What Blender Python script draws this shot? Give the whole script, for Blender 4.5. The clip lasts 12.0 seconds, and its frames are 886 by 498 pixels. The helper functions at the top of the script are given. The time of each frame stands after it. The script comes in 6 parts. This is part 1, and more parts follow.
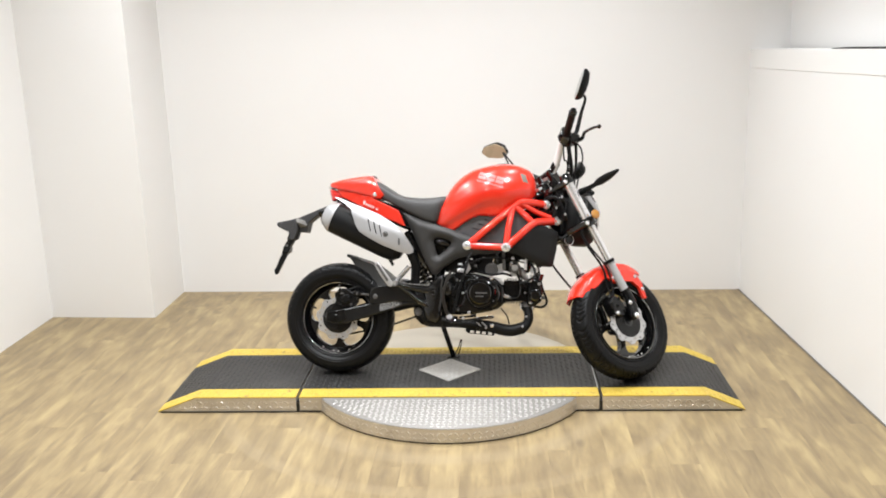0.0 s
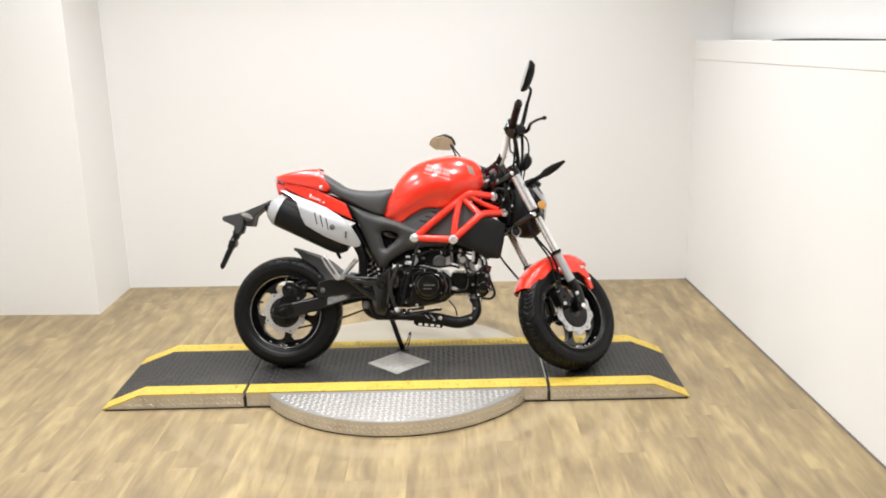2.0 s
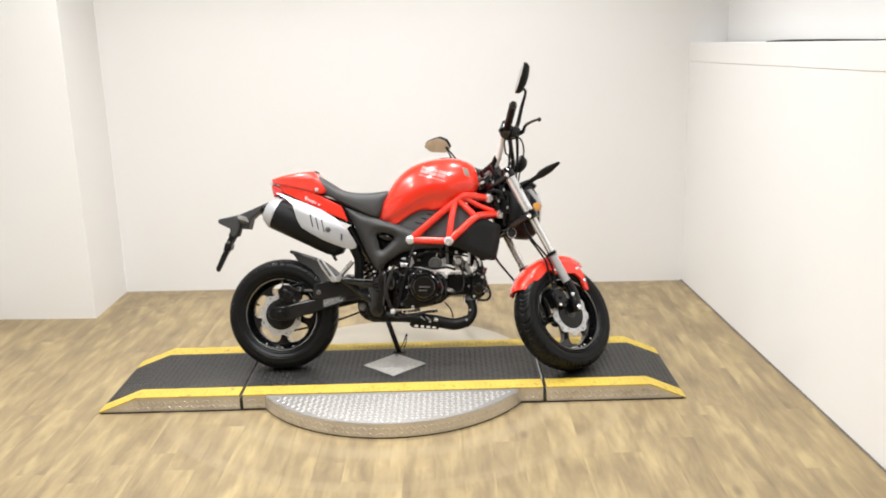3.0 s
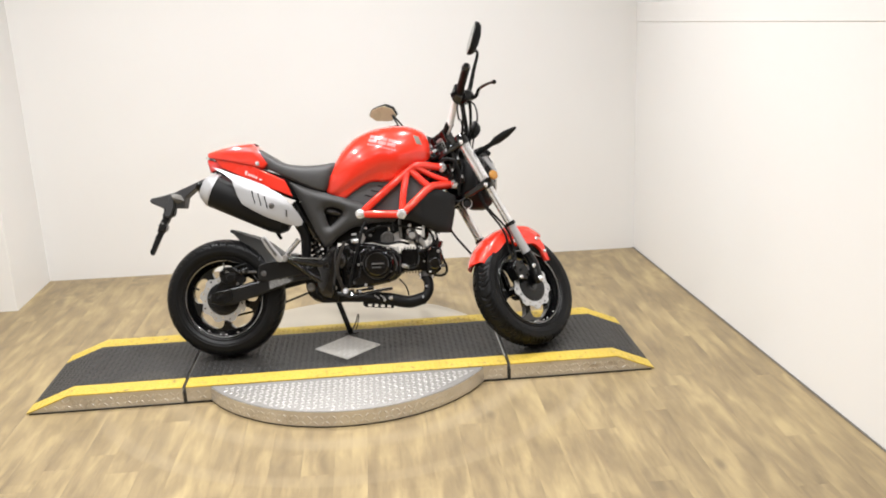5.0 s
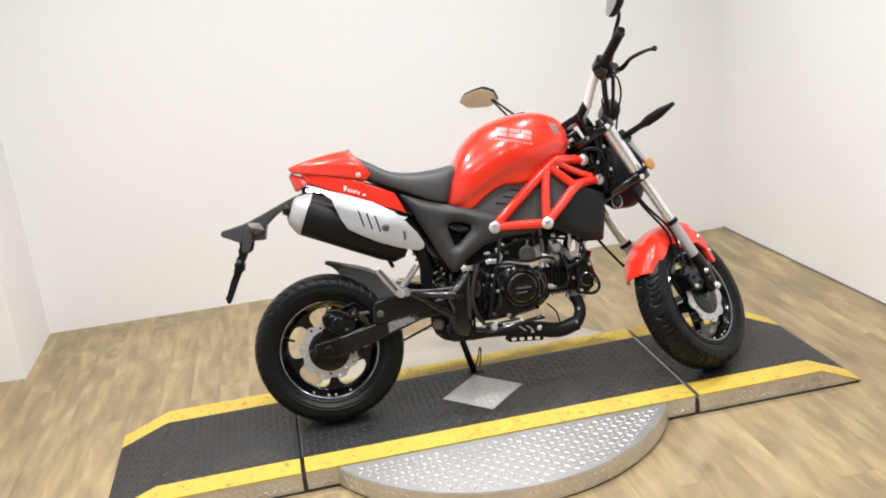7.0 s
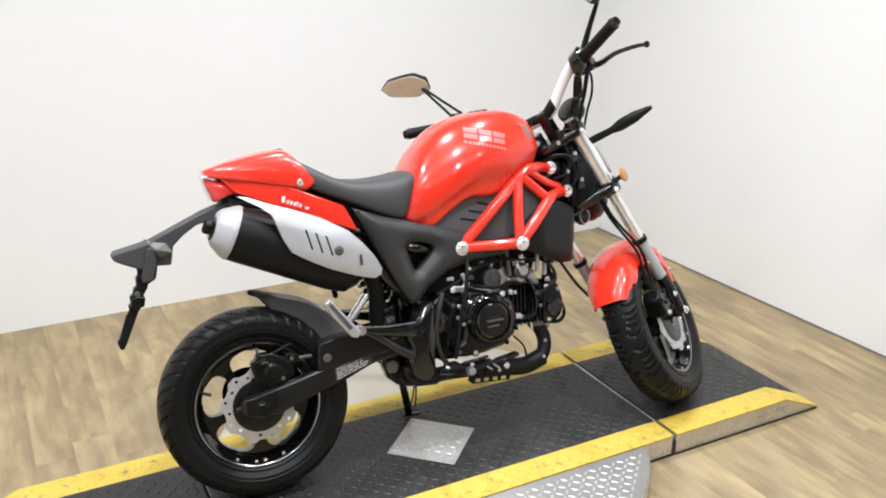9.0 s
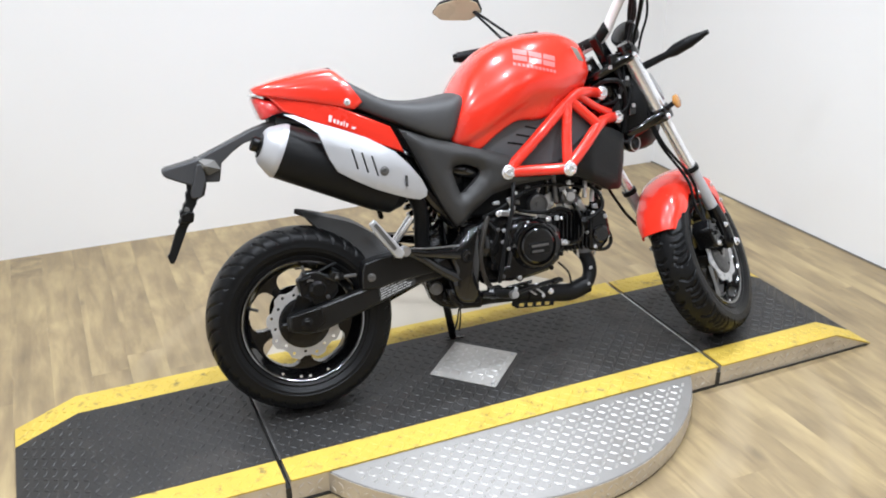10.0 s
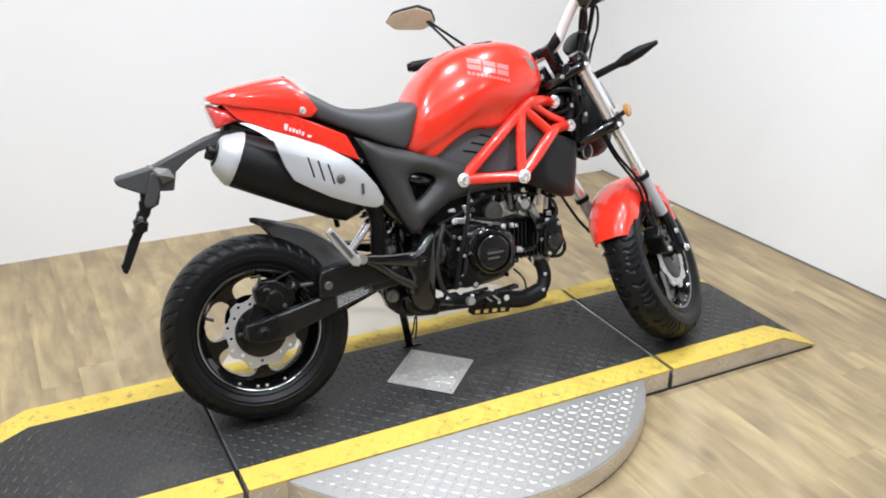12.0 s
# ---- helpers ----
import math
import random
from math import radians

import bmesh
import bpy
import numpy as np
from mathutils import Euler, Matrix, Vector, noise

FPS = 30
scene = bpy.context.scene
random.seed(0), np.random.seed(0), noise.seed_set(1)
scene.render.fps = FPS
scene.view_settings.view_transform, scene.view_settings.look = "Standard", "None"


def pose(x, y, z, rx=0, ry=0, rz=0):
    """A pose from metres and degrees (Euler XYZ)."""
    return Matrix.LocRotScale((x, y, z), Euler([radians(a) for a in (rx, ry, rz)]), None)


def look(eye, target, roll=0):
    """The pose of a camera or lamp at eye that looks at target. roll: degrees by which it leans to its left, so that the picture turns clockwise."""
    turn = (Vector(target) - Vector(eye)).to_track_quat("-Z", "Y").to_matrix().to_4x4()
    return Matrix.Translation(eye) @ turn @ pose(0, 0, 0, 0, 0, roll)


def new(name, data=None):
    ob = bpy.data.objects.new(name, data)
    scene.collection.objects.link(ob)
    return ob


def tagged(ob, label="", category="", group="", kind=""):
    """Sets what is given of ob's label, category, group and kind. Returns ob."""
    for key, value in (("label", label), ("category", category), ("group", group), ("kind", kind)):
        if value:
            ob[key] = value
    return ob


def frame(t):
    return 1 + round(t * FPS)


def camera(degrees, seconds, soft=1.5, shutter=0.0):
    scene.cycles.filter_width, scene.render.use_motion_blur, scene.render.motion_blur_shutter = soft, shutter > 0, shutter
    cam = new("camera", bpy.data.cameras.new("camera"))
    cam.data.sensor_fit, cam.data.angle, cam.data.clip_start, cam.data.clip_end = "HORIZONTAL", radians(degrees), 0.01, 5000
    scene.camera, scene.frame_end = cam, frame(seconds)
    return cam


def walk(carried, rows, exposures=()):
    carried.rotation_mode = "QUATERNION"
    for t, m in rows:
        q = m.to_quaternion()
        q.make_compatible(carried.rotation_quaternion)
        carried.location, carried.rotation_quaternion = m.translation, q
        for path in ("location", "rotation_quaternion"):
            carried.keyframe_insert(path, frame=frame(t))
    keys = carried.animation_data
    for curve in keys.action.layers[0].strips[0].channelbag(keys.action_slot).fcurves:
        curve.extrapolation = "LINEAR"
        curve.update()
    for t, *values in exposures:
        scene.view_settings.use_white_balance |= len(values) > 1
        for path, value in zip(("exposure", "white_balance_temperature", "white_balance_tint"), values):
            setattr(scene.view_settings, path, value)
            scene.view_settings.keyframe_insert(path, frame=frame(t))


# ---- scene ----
from mathutils.bvhtree import BVHTree

cam = camera(51.3, 12.0, soft=1.9)
PATH = [
    (0, (0.198, -3.73, 1.53), (0.085, -1.792, 1.05), -1.6),
    (0.5, (0.202, -3.724, 1.533), (0.097, -1.785, 1.057), -1.9),
    (1, (0.217, -3.729, 1.53), (0.149, -1.79, 1.042), -1.1),
    (1.5, (0.222, -3.723, 1.529), (0.171, -1.784, 1.041), -1.4),
    (2, (0.235, -3.721, 1.528), (0.216, -1.784, 1.029), -1.5),
    (2.5, (0.243, -3.727, 1.533), (0.242, -1.787, 1.045), -1.6),
    (2.7, (0.239, -3.733, 1.526), (0.231, -1.792, 1.046), -1.9),
    (4.3, (0.29, -3.66, 1.463), (0.278, -1.745, 0.892), 1.9),
    (4.5, (0.276, -3.635, 1.443), (0.333, -1.711, 0.901), 1.5),
    (5, (0.142, -3.522, 1.453), (0.282, -1.602, 0.91), -2.5),
    (5.5, (-0.003, -3.264, 1.413), (0.116, -1.343, 0.869), -3.4),
    (6, (-0.198, -3.052, 1.425), (-0.273, -1.129, 0.879), -6.2),
    (6.5, (-0.419, -2.85, 1.42), (-0.395, -0.942, 0.82), -4.4),
    (7, (-0.544, -2.679, 1.447), (-0.223, -0.802, 0.837), -6.2),
    (7.2, (-0.588, -2.602, 1.437), (-0.27, -0.732, 0.802), -5.1),
    (8.8, (-0.962, -1.984, 1.45), (-0.106, -0.298, 0.799), -1.6),
    (9, (-0.978, -1.963, 1.454), (-0.122, -0.298, 0.752), -0.2),
    (9.5, (-0.957, -1.985, 1.438), (-0.165, -0.321, 0.662), 0.8),
    (10, (-0.959, -1.989, 1.414), (-0.235, -0.316, 0.592), -0.4),
    (10.5, (-0.969, -2.023, 1.383), (-0.248, -0.375, 0.508), -0.0),
    (11, (-1.008, -2.041, 1.342), (-0.389, -0.412, 0.361), -2.5),
    (11.5, (-1.003, -2.037, 1.357), (-0.347, -0.424, 0.372), -1.2),
    (12, (-0.98, -1.996, 1.412), (-0.154, -0.36, 0.611), 0.5),
]
walk(cam, [(t, look(eye, target, roll)) for t, eye, target, roll in PATH],
     [(0, 0.12, 6500, 11), (2.7, 0.12, 6600, 11), (5.5, 0.08, 6650, 12), (7.2, 0.05, 6450, 12), (8.8, 0.10, 6250, 11), (10.5, 0.10, 5880, 11), (11.5, 0.10, 5850, 11), (12, 0.10, 6000, 11)])

# ---- light ----
world = bpy.data.worlds.new("world")
scene.world = world
world.use_nodes = True
world.node_tree.nodes["Background"].inputs["Color"].default_value = (0.9, 0.95, 1.0, 1)
world.node_tree.nodes["Background"].inputs["Strength"].default_value = 0.1

CEILING_Z = 2.75
for lx in (-1.35, -0.25, 0.75):
    for ly, power in ((-3.6, 11), (-2.0, 13.5), (-0.6, 15), (0.4, 14)):
        lamp = bpy.data.lights.new("ceiling_spot", "AREA")
        lamp.shape, lamp.size = "DISK", 0.11
        lamp.energy = power
        lamp.color = (0.96, 0.985, 1.0)
        lamp.spread = radians(132)
        new("ceiling_spot", lamp).matrix_world = look((lx, ly, CEILING_Z - 0.03), (lx, ly + 0.001, 0))


# ---- materials ----
def material(name, color, rough=0.5, metal=0.0, coat=0.0, vary=0.15, scale=8.0, bump=0.1, bump_scale=60.0, spec=0.5, stretch=(1, 1, 1), wear=None):
    """A principled material whose colour and roughness wander at a coarse scale, with fine relief."""
    m = bpy.data.materials.new(name)
    m.use_nodes = True
    t = m.node_tree
    b = t.nodes["Principled BSDF"]
    b.inputs["Metallic"].default_value = metal
    b.inputs["Coat Weight"].default_value = coat
    b.inputs["Coat Roughness"].default_value = 0.04
    b.inputs["Specular IOR Level"].default_value = spec
    where = t.nodes.new("ShaderNodeTexCoord")
    size = t.nodes.new("ShaderNodeMapping")
    size.inputs["Scale"].default_value = stretch
    t.links.new(where.outputs["Object"], size.inputs["Vector"])
    coarse = t.nodes.new("ShaderNodeTexNoise")
    coarse.inputs["Scale"].default_value = scale
    coarse.inputs["Detail"].default_value = 5
    t.links.new(size.outputs[0], coarse.inputs["Vector"])
    tone = t.nodes.new("ShaderNodeMix")
    tone.data_type = "RGBA"
    tone.inputs["A"].default_value = (*[c * (1 - vary) for c in color], 1)
    tone.inputs["B"].default_value = (*[min(1, c * (1 + vary)) for c in color], 1)
    t.links.new(coarse.outputs["Fac"], tone.inputs["Factor"])
    shade = tone.outputs["Result"]
    if wear:
        # scuffs and dust: (colour, noise scale, where they begin, how strong)
        patch = t.nodes.new("ShaderNodeTexNoise")
        patch.inputs["Scale"].default_value, patch.inputs["Detail"].default_value = wear[1], 6
        patch.inputs["Roughness"].default_value = 0.7
        t.links.new(size.outputs[0], patch.inputs["Vector"])
        edge = t.nodes.new("ShaderNodeMapRange")
        edge.inputs["From Min"].default_value, edge.inputs["From Max"].default_value = wear[2], wear[2] + 0.12
        edge.inputs["To Max"].default_value = wear[3]
        t.links.new(patch.outputs["Fac"], edge.inputs["Value"])
        worn = t.nodes.new("ShaderNodeMix")
        worn.data_type = "RGBA"
        worn.inputs["B"].default_value = (*wear[0], 1)
        t.links.new(edge.outputs["Result"], worn.inputs["Factor"])
        t.links.new(shade, worn.inputs["A"])
        shade = worn.outputs["Result"]
    t.links.new(shade, b.inputs["Base Color"])
    gloss = t.nodes.new("ShaderNodeMapRange")
    gloss.inputs["To Min"].default_value = rough * 0.8
    gloss.inputs["To Max"].default_value = min(1, rough * 1.2)
    t.links.new(coarse.outputs["Fac"], gloss.inputs["Value"])
    t.links.new(gloss.outputs["Result"], b.inputs["Roughness"])
    if bump:
        fine = t.nodes.new("ShaderNodeTexNoise")
        fine.inputs["Scale"].default_value = bump_scale
        fine.inputs["Detail"].default_value = 4
        t.links.new(size.outputs[0], fine.inputs["Vector"])
        relief = t.nodes.new("ShaderNodeBump")
        relief.inputs["Strength"].default_value = bump
        relief.inputs["Distance"].default_value = 0.002
        t.links.new(fine.outputs["Fac"], relief.inputs["Height"])
        t.links.new(relief.outputs["Normal"], b.inputs["Normal"])
    return m


RED = material("red_paint", (0.74, 0.031, 0.014), 0.26, coat=0.95, spec=0.3, vary=0.04, bump=0.0)
BLACK = material("satin_black_plastic", (0.006, 0.006, 0.0062), 0.42, spec=0.17, vary=0.2, bump=0.12, bump_scale=900)
GREY = material("charcoal_plastic", (0.036, 0.036, 0.0375), 0.5, spec=0.4, vary=0.12, bump=0.15, bump_scale=900)
GLOSS = material("gloss_black_paint", (0.003, 0.003, 0.0032), 0.12, spec=0.45, coat=0.5, vary=0.25, bump=0.05, bump_scale=120)
CASTING = material("black_engine_casting", (0.004, 0.004, 0.0042), 0.24, spec=0.25, coat=0.2, vary=0.35, scale=25, bump=0.25, bump_scale=350)
RUBBER = material("tyre_rubber", (0.0045, 0.0045, 0.0047), 0.38, spec=0.19, vary=0.2, scale=14, bump=0.2, bump_scale=500)
VINYL = material("seat_vinyl", (0.042, 0.041, 0.041), 0.55, vary=0.15, bump=0.25, bump_scale=700)
CHROME = material("chrome", (0.88, 0.88, 0.89), 0.2, metal=0.75, vary=0.05, bump=0.0)
ALLOY = material("brushed_alloy", (0.62, 0.62, 0.63), 0.34, metal=1.0, vary=0.12, scale=20, bump=0.1, bump_scale=300)
SILVER = material("silver_paint", (0.40, 0.40, 0.41), 0.34, metal=0.25, coat=0.3, vary=0.06, bump=0.05, bump_scale=600)
STEEL = material("drilled_steel", (0.52, 0.52, 0.525), 0.32, metal=0.6, vary=0.12, scale=60, bump=0.08, bump_scale=400)
PLATE = material("aluminium_tread_plate", (0.235, 0.225, 0.211), 0.52, metal=0.24, vary=0.14, scale=9, bump=0.15, bump_scale=220, wear=((0.20, 0.185, 0.162), 11, 0.56, 0.5))
HATCH = material("scuffed_aluminium_hatch", (0.50, 0.485, 0.455), 0.42, metal=0.35, vary=0.16, scale=14, bump=0.15, bump_scale=220, wear=((0.30, 0.28, 0.25), 18, 0.57, 0.5))
# Tread plate again, brightened: upright faces' reflection of the floor put into its colour.
SKIRT = material("floor_lit_tread_plate_skirt", (0.64, 0.60, 0.54), 0.42, metal=0.8, vary=0.16, scale=9, bump=0.15, bump_scale=220, wear=((0.34, 0.28, 0.2), 14, 0.55, 0.5))
# Disc plate with the back wall's pale reflection put into its colour.
WALL_SHEEN = material("wall_sheen_aluminium_plate", (0.49, 0.445, 0.365), 0.45, metal=0.2, vary=0.1, scale=7, bump=0.1, bump_scale=220)
WORN = material("worn_bright_lugs", (0.52, 0.505, 0.48), 0.32, metal=0.55, vary=0.15, scale=9, bump=0.1, bump_scale=220)
BRIGHT = material("bright_hatch_lugs", (0.60, 0.59, 0.57), 0.4, metal=0.4, vary=0.15, scale=9, bump=0.1, bump_scale=220)
MAT = material("black_coated_tread_plate", (0.0165, 0.0155, 0.0145), 0.46, spec=0.5, vary=0.38, scale=5, bump=0.3, bump_scale=300, wear=((0.042, 0.037, 0.032), 6, 0.53, 0.5))
YELLOW = material("yellow_safety_paint", (0.535, 0.38, 0.055), 0.5, vary=0.14, scale=12, bump=0.25, bump_scale=250, wear=((0.09, 0.075, 0.045), 34, 0.565, 0.75))
AMBER = material("amber_reflector", (0.42, 0.19, 0.035), 0.25, coat=0.5, vary=0.1, bump=0.3, bump_scale=400)
LENS = material("red_lens", (0.55, 0.02, 0.015), 0.12, coat=1.0, vary=0.15, bump=0.2, bump_scale=300)
CLEAR = material("clear_lens", (0.62, 0.62, 0.60), 0.12, coat=1.0, vary=0.12, bump=0.2, bump_scale=250)
MIRROR = material("filmed_mirror_glass", (0.66, 0.57, 0.405), 0.28, coat=0.3, vary=0.03, scale=12, bump=0.04)
GLASS = material("silvered_mirror_glass", (0.40, 0.42, 0.41), 0.06, metal=1.0, vary=0.04, bump=0.0)
PINK = material("faded_pink_decal", (0.78, 0.16, 0.15), 0.3, coat=0.8, vary=0.08, bump=0.0)
WHITE = material("white_decal", (0.78, 0.64, 0.62), 0.35, vary=0.05, bump=0.0)
LABEL = material("black_warning_label", (0.03, 0.03, 0.03), 0.45, vary=0.08, bump=0.0)
INSET = material("grey_inset", (0.16, 0.14, 0.115), 0.6, coat=0.0, vary=0.06, bump=0.0)
INK = material("label_ink", (0.42, 0.42, 0.42), 0.6, vary=0.05, bump=0.0)
FACET = material("grey_indicator_lens", (0.17, 0.165, 0.155), 0.22, coat=0.4, vary=0.15, bump=0.1, bump_scale=300)
PANEL = material("moulded_panel_plastic", (0.031, 0.030, 0.029), 0.42, spec=0.35, vary=0.15, bump=0.15, bump_scale=900)
INFILL = material("matt_charcoal_infill", (0.072, 0.072, 0.074), 0.55, spec=0.4, vary=0.1, bump=0.15, bump_scale=900)
SATIN = material("satin_black_steel", (0.006, 0.006, 0.0062), 0.3, spec=0.42, vary=0.25, scale=20, bump=0.08, bump_scale=200)
SHROUD = material("black_shroud_plastic", (0.009, 0.009, 0.0092), 0.44, spec=0.22, vary=0.12, bump=0.12, bump_scale=900)
LIP = material("machined_rim_lip", (0.36, 0.36, 0.365), 0.2, metal=1.0, vary=0.1, bump=0.0)
GUNMETAL = material("painted_gunmetal_casting", (0.0035, 0.0035, 0.0037), 0.13, spec=0.42, coat=0.5, vary=0.3, scale=30, bump=0.12, bump_scale=160)
DULL = material("dull_alloy_casting", (0.13, 0.126, 0.122), 0.42, metal=0.7, vary=0.3, scale=40, bump=0.3, bump_scale=260)
HOSE = material("aged_rubber_hose", (0.013, 0.0105, 0.008), 0.4, vary=0.3, scale=20, bump=0.1)
SEAM = material("black_rubber_strip", (0.012, 0.012, 0.012), 0.5, vary=0.2, bump=0.1)
PAINT = material("white_wall_paint", (0.832, 0.826, 0.815), 0.6, vary=0.02, scale=1.6, bump=0.12, bump_scale=160)
# Grey for the strip that stands in for a shadow gap.
STRIP = material("grey_shadow_gap_strip", (0.15, 0.14, 0.125), 0.6, vary=0.2, bump=0.1)
BARMETAL = material("polished_bar", (0.84, 0.84, 0.84), 0.42, metal=0.0, vary=0.04, bump=0.0)
BEIGE = material("beige_wall_paint", (0.34, 0.28, 0.20), 0.7, vary=0.05, scale=2, bump=0.1)
CEIL = material("ceiling_paint", (0.30, 0.295, 0.285), 0.7, vary=0.03, scale=2, bump=0.1)
SUBFLOOR = material("dark_subfloor", (0.20, 0.15, 0.09), 0.8, vary=0.2, bump=0.1)


def wood_planks():
    """Pale oak-look vinyl: long soft streaks along the plank, blotches, and a tone for each plank."""
    m = bpy.data.materials.new("pale_oak_vinyl")
    m.use_nodes = True
    t = m.node_tree
    b = t.nodes["Principled BSDF"]
    where = t.nodes.new("ShaderNodeTexCoord")
    info = t.nodes.new("ShaderNodeObjectInfo")
    shift = t.nodes.new("ShaderNodeVectorMath")
    shift.operation = "ADD"
    t.links.new(where.outputs["Object"], shift.inputs[0])
    apart = t.nodes.new("ShaderNodeMath")
    apart.operation = "MULTIPLY"
    apart.inputs[1].default_value = 57.0
    t.links.new(info.outputs["Random"], apart.inputs[0])
    t.links.new(apart.outputs[0], shift.inputs[1])

    def streak(scale, stretch, detail):
        size = t.nodes.new("ShaderNodeMapping")
        size.inputs["Scale"].default_value = stretch
        t.links.new(shift.outputs[0], size.inputs["Vector"])
        n = t.nodes.new("ShaderNodeTexNoise")
        n.inputs["Scale"].default_value, n.inputs["Detail"].default_value = scale, detail
        n.inputs["Distortion"].default_value = 0.4
        t.links.new(size.outputs[0], n.inputs["Vector"])
        return n

    broad, streaks, grain, smear = streak(2.0, (2.4, 0.9, 1), 2), streak(5.0, (4.0, 0.75, 1), 4), streak(24, (4, 0.3, 1), 6), streak(11, (2.6, 0.8, 1), 5)

    def mixed(a, b, share):
        n = t.nodes.new("ShaderNodeMath")
        n.operation = "MULTIPLY_ADD"
        n.inputs[1].default_value = share
        t.links.new(a, n.inputs[0])
        t.links.new(b, n.inputs[2])
        low = t.nodes.new("ShaderNodeMath")
        low.operation = "SUBTRACT"
        low.inputs[1].default_value = share / 2
        t.links.new(n.outputs[0], low.inputs[0])
        return low.outputs[0]

    level = mixed(info.outputs["Random"], streaks.outputs["Fac"], 0.05)
    level = mixed(broad.outputs["Fac"], level, 0.48)
    level = mixed(smear.outputs["Fac"], level, 0.28)
    level = mixed(grain.outputs["Fac"], level, 0.22)
    blocks = t.nodes.new("ShaderNodeVectorMath")
    blocks.operation = "MULTIPLY"
    blocks.inputs[1].default_value = (9.6, 2.3, 0.0)
    t.links.new(shift.outputs[0], blocks.inputs[0])
    whole = t.nodes.new("ShaderNodeVectorMath")
    whole.operation = "FLOOR"
    t.links.new(blocks.outputs[0], whole.inputs[0])
    stave = t.nodes.new("ShaderNodeTexWhiteNoise")
    t.links.new(whole.outputs[0], stave.inputs["Vector"])
    level = mixed(stave.outputs["Value"], level, 0.10)
    ramp = t.nodes.new("ShaderNodeValToRGB")
    ramp.color_ramp.elements[0].position, ramp.color_ramp.elements[0].color = 0.18, (0.168, 0.124, 0.070, 1)
    ramp.color_ramp.elements[1].position, ramp.color_ramp.elements[1].color = 0.79, (0.392, 0.300, 0.153, 1)
    mid = ramp.color_ramp.elements.new(0.48)
    mid.color = (0.257, 0.191, 0.101, 1)
    t.links.new(level, ramp.inputs["Fac"])
    # knots, a few to the square metre
    spread = t.nodes.new("ShaderNodeMapping")
    spread.inputs["Scale"].default_value = (3.4, 1.7, 1)
    t.links.new(shift.outputs[0], spread.inputs["Vector"])
    cells = t.nodes.new("ShaderNodeTexVoronoi")
    cells.inputs["Scale"].default_value = 1.0
    t.links.new(spread.outputs[0], cells.inputs["Vector"])
    ragged = t.nodes.new("ShaderNodeMath")
    ragged.operation = "MULTIPLY_ADD"
    ragged.inputs[1].default_value = 0.09
    t.links.new(smear.outputs["Fac"], ragged.inputs[0])
    t.links.new(cells.outputs["Distance"], ragged.inputs[2])
    dark = t.nodes.new("ShaderNodeMapRange")
    dark.inputs["From Min"].default_value, dark.inputs["From Max"].default_value = 0.065, 0.125
    dark.inputs["To Min"].default_value, dark.inputs["To Max"].default_value = 0.6, 0.0
    t.links.new(ragged.outputs[0], dark.inputs["Value"])
    knots = t.nodes.new("ShaderNodeMix")
    knots.data_type = "RGBA"
    knots.inputs["B"].default_value = (0.13, 0.098, 0.060, 1)
    t.links.new(dark.outputs["Result"], knots.inputs["Factor"])
    t.links.new(ramp.outputs["Color"], knots.inputs["A"])
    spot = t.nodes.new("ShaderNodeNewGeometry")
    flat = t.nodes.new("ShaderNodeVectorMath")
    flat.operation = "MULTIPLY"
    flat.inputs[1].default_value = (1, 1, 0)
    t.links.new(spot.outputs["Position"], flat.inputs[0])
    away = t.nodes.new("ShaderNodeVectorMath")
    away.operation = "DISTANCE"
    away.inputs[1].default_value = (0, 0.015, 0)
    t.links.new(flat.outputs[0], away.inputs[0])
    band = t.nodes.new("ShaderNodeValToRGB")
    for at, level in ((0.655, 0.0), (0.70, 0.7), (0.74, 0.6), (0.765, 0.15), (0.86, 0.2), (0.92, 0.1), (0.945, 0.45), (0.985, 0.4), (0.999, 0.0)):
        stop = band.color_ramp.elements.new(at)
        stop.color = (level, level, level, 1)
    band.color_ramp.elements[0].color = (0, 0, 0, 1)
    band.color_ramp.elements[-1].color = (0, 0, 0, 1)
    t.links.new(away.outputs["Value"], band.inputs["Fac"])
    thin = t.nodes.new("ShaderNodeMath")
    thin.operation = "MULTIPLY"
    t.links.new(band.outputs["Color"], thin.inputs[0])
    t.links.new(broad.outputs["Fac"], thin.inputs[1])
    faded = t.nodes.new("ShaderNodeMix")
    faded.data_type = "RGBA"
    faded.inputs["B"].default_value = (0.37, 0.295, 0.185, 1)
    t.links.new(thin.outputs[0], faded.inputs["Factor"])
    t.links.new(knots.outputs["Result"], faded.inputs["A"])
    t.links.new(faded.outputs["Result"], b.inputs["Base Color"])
    gloss = t.nodes.new("ShaderNodeMapRange")
    gloss.inputs["To Min"].default_value, gloss.inputs["To Max"].default_value = 0.38, 0.55
    t.links.new(grain.outputs["Fac"], gloss.inputs["Value"])
    t.links.new(gloss.outputs["Result"], b.inputs["Roughness"])
    relief = t.nodes.new("ShaderNodeBump")
    relief.inputs["Strength"].default_value, relief.inputs["Distance"].default_value = 0.15, 0.001
    t.links.new(grain.outputs["Fac"], relief.inputs["Height"])
    t.links.new(relief.outputs["Normal"], b.inputs["Normal"])
    return m


WOOD = wood_planks()


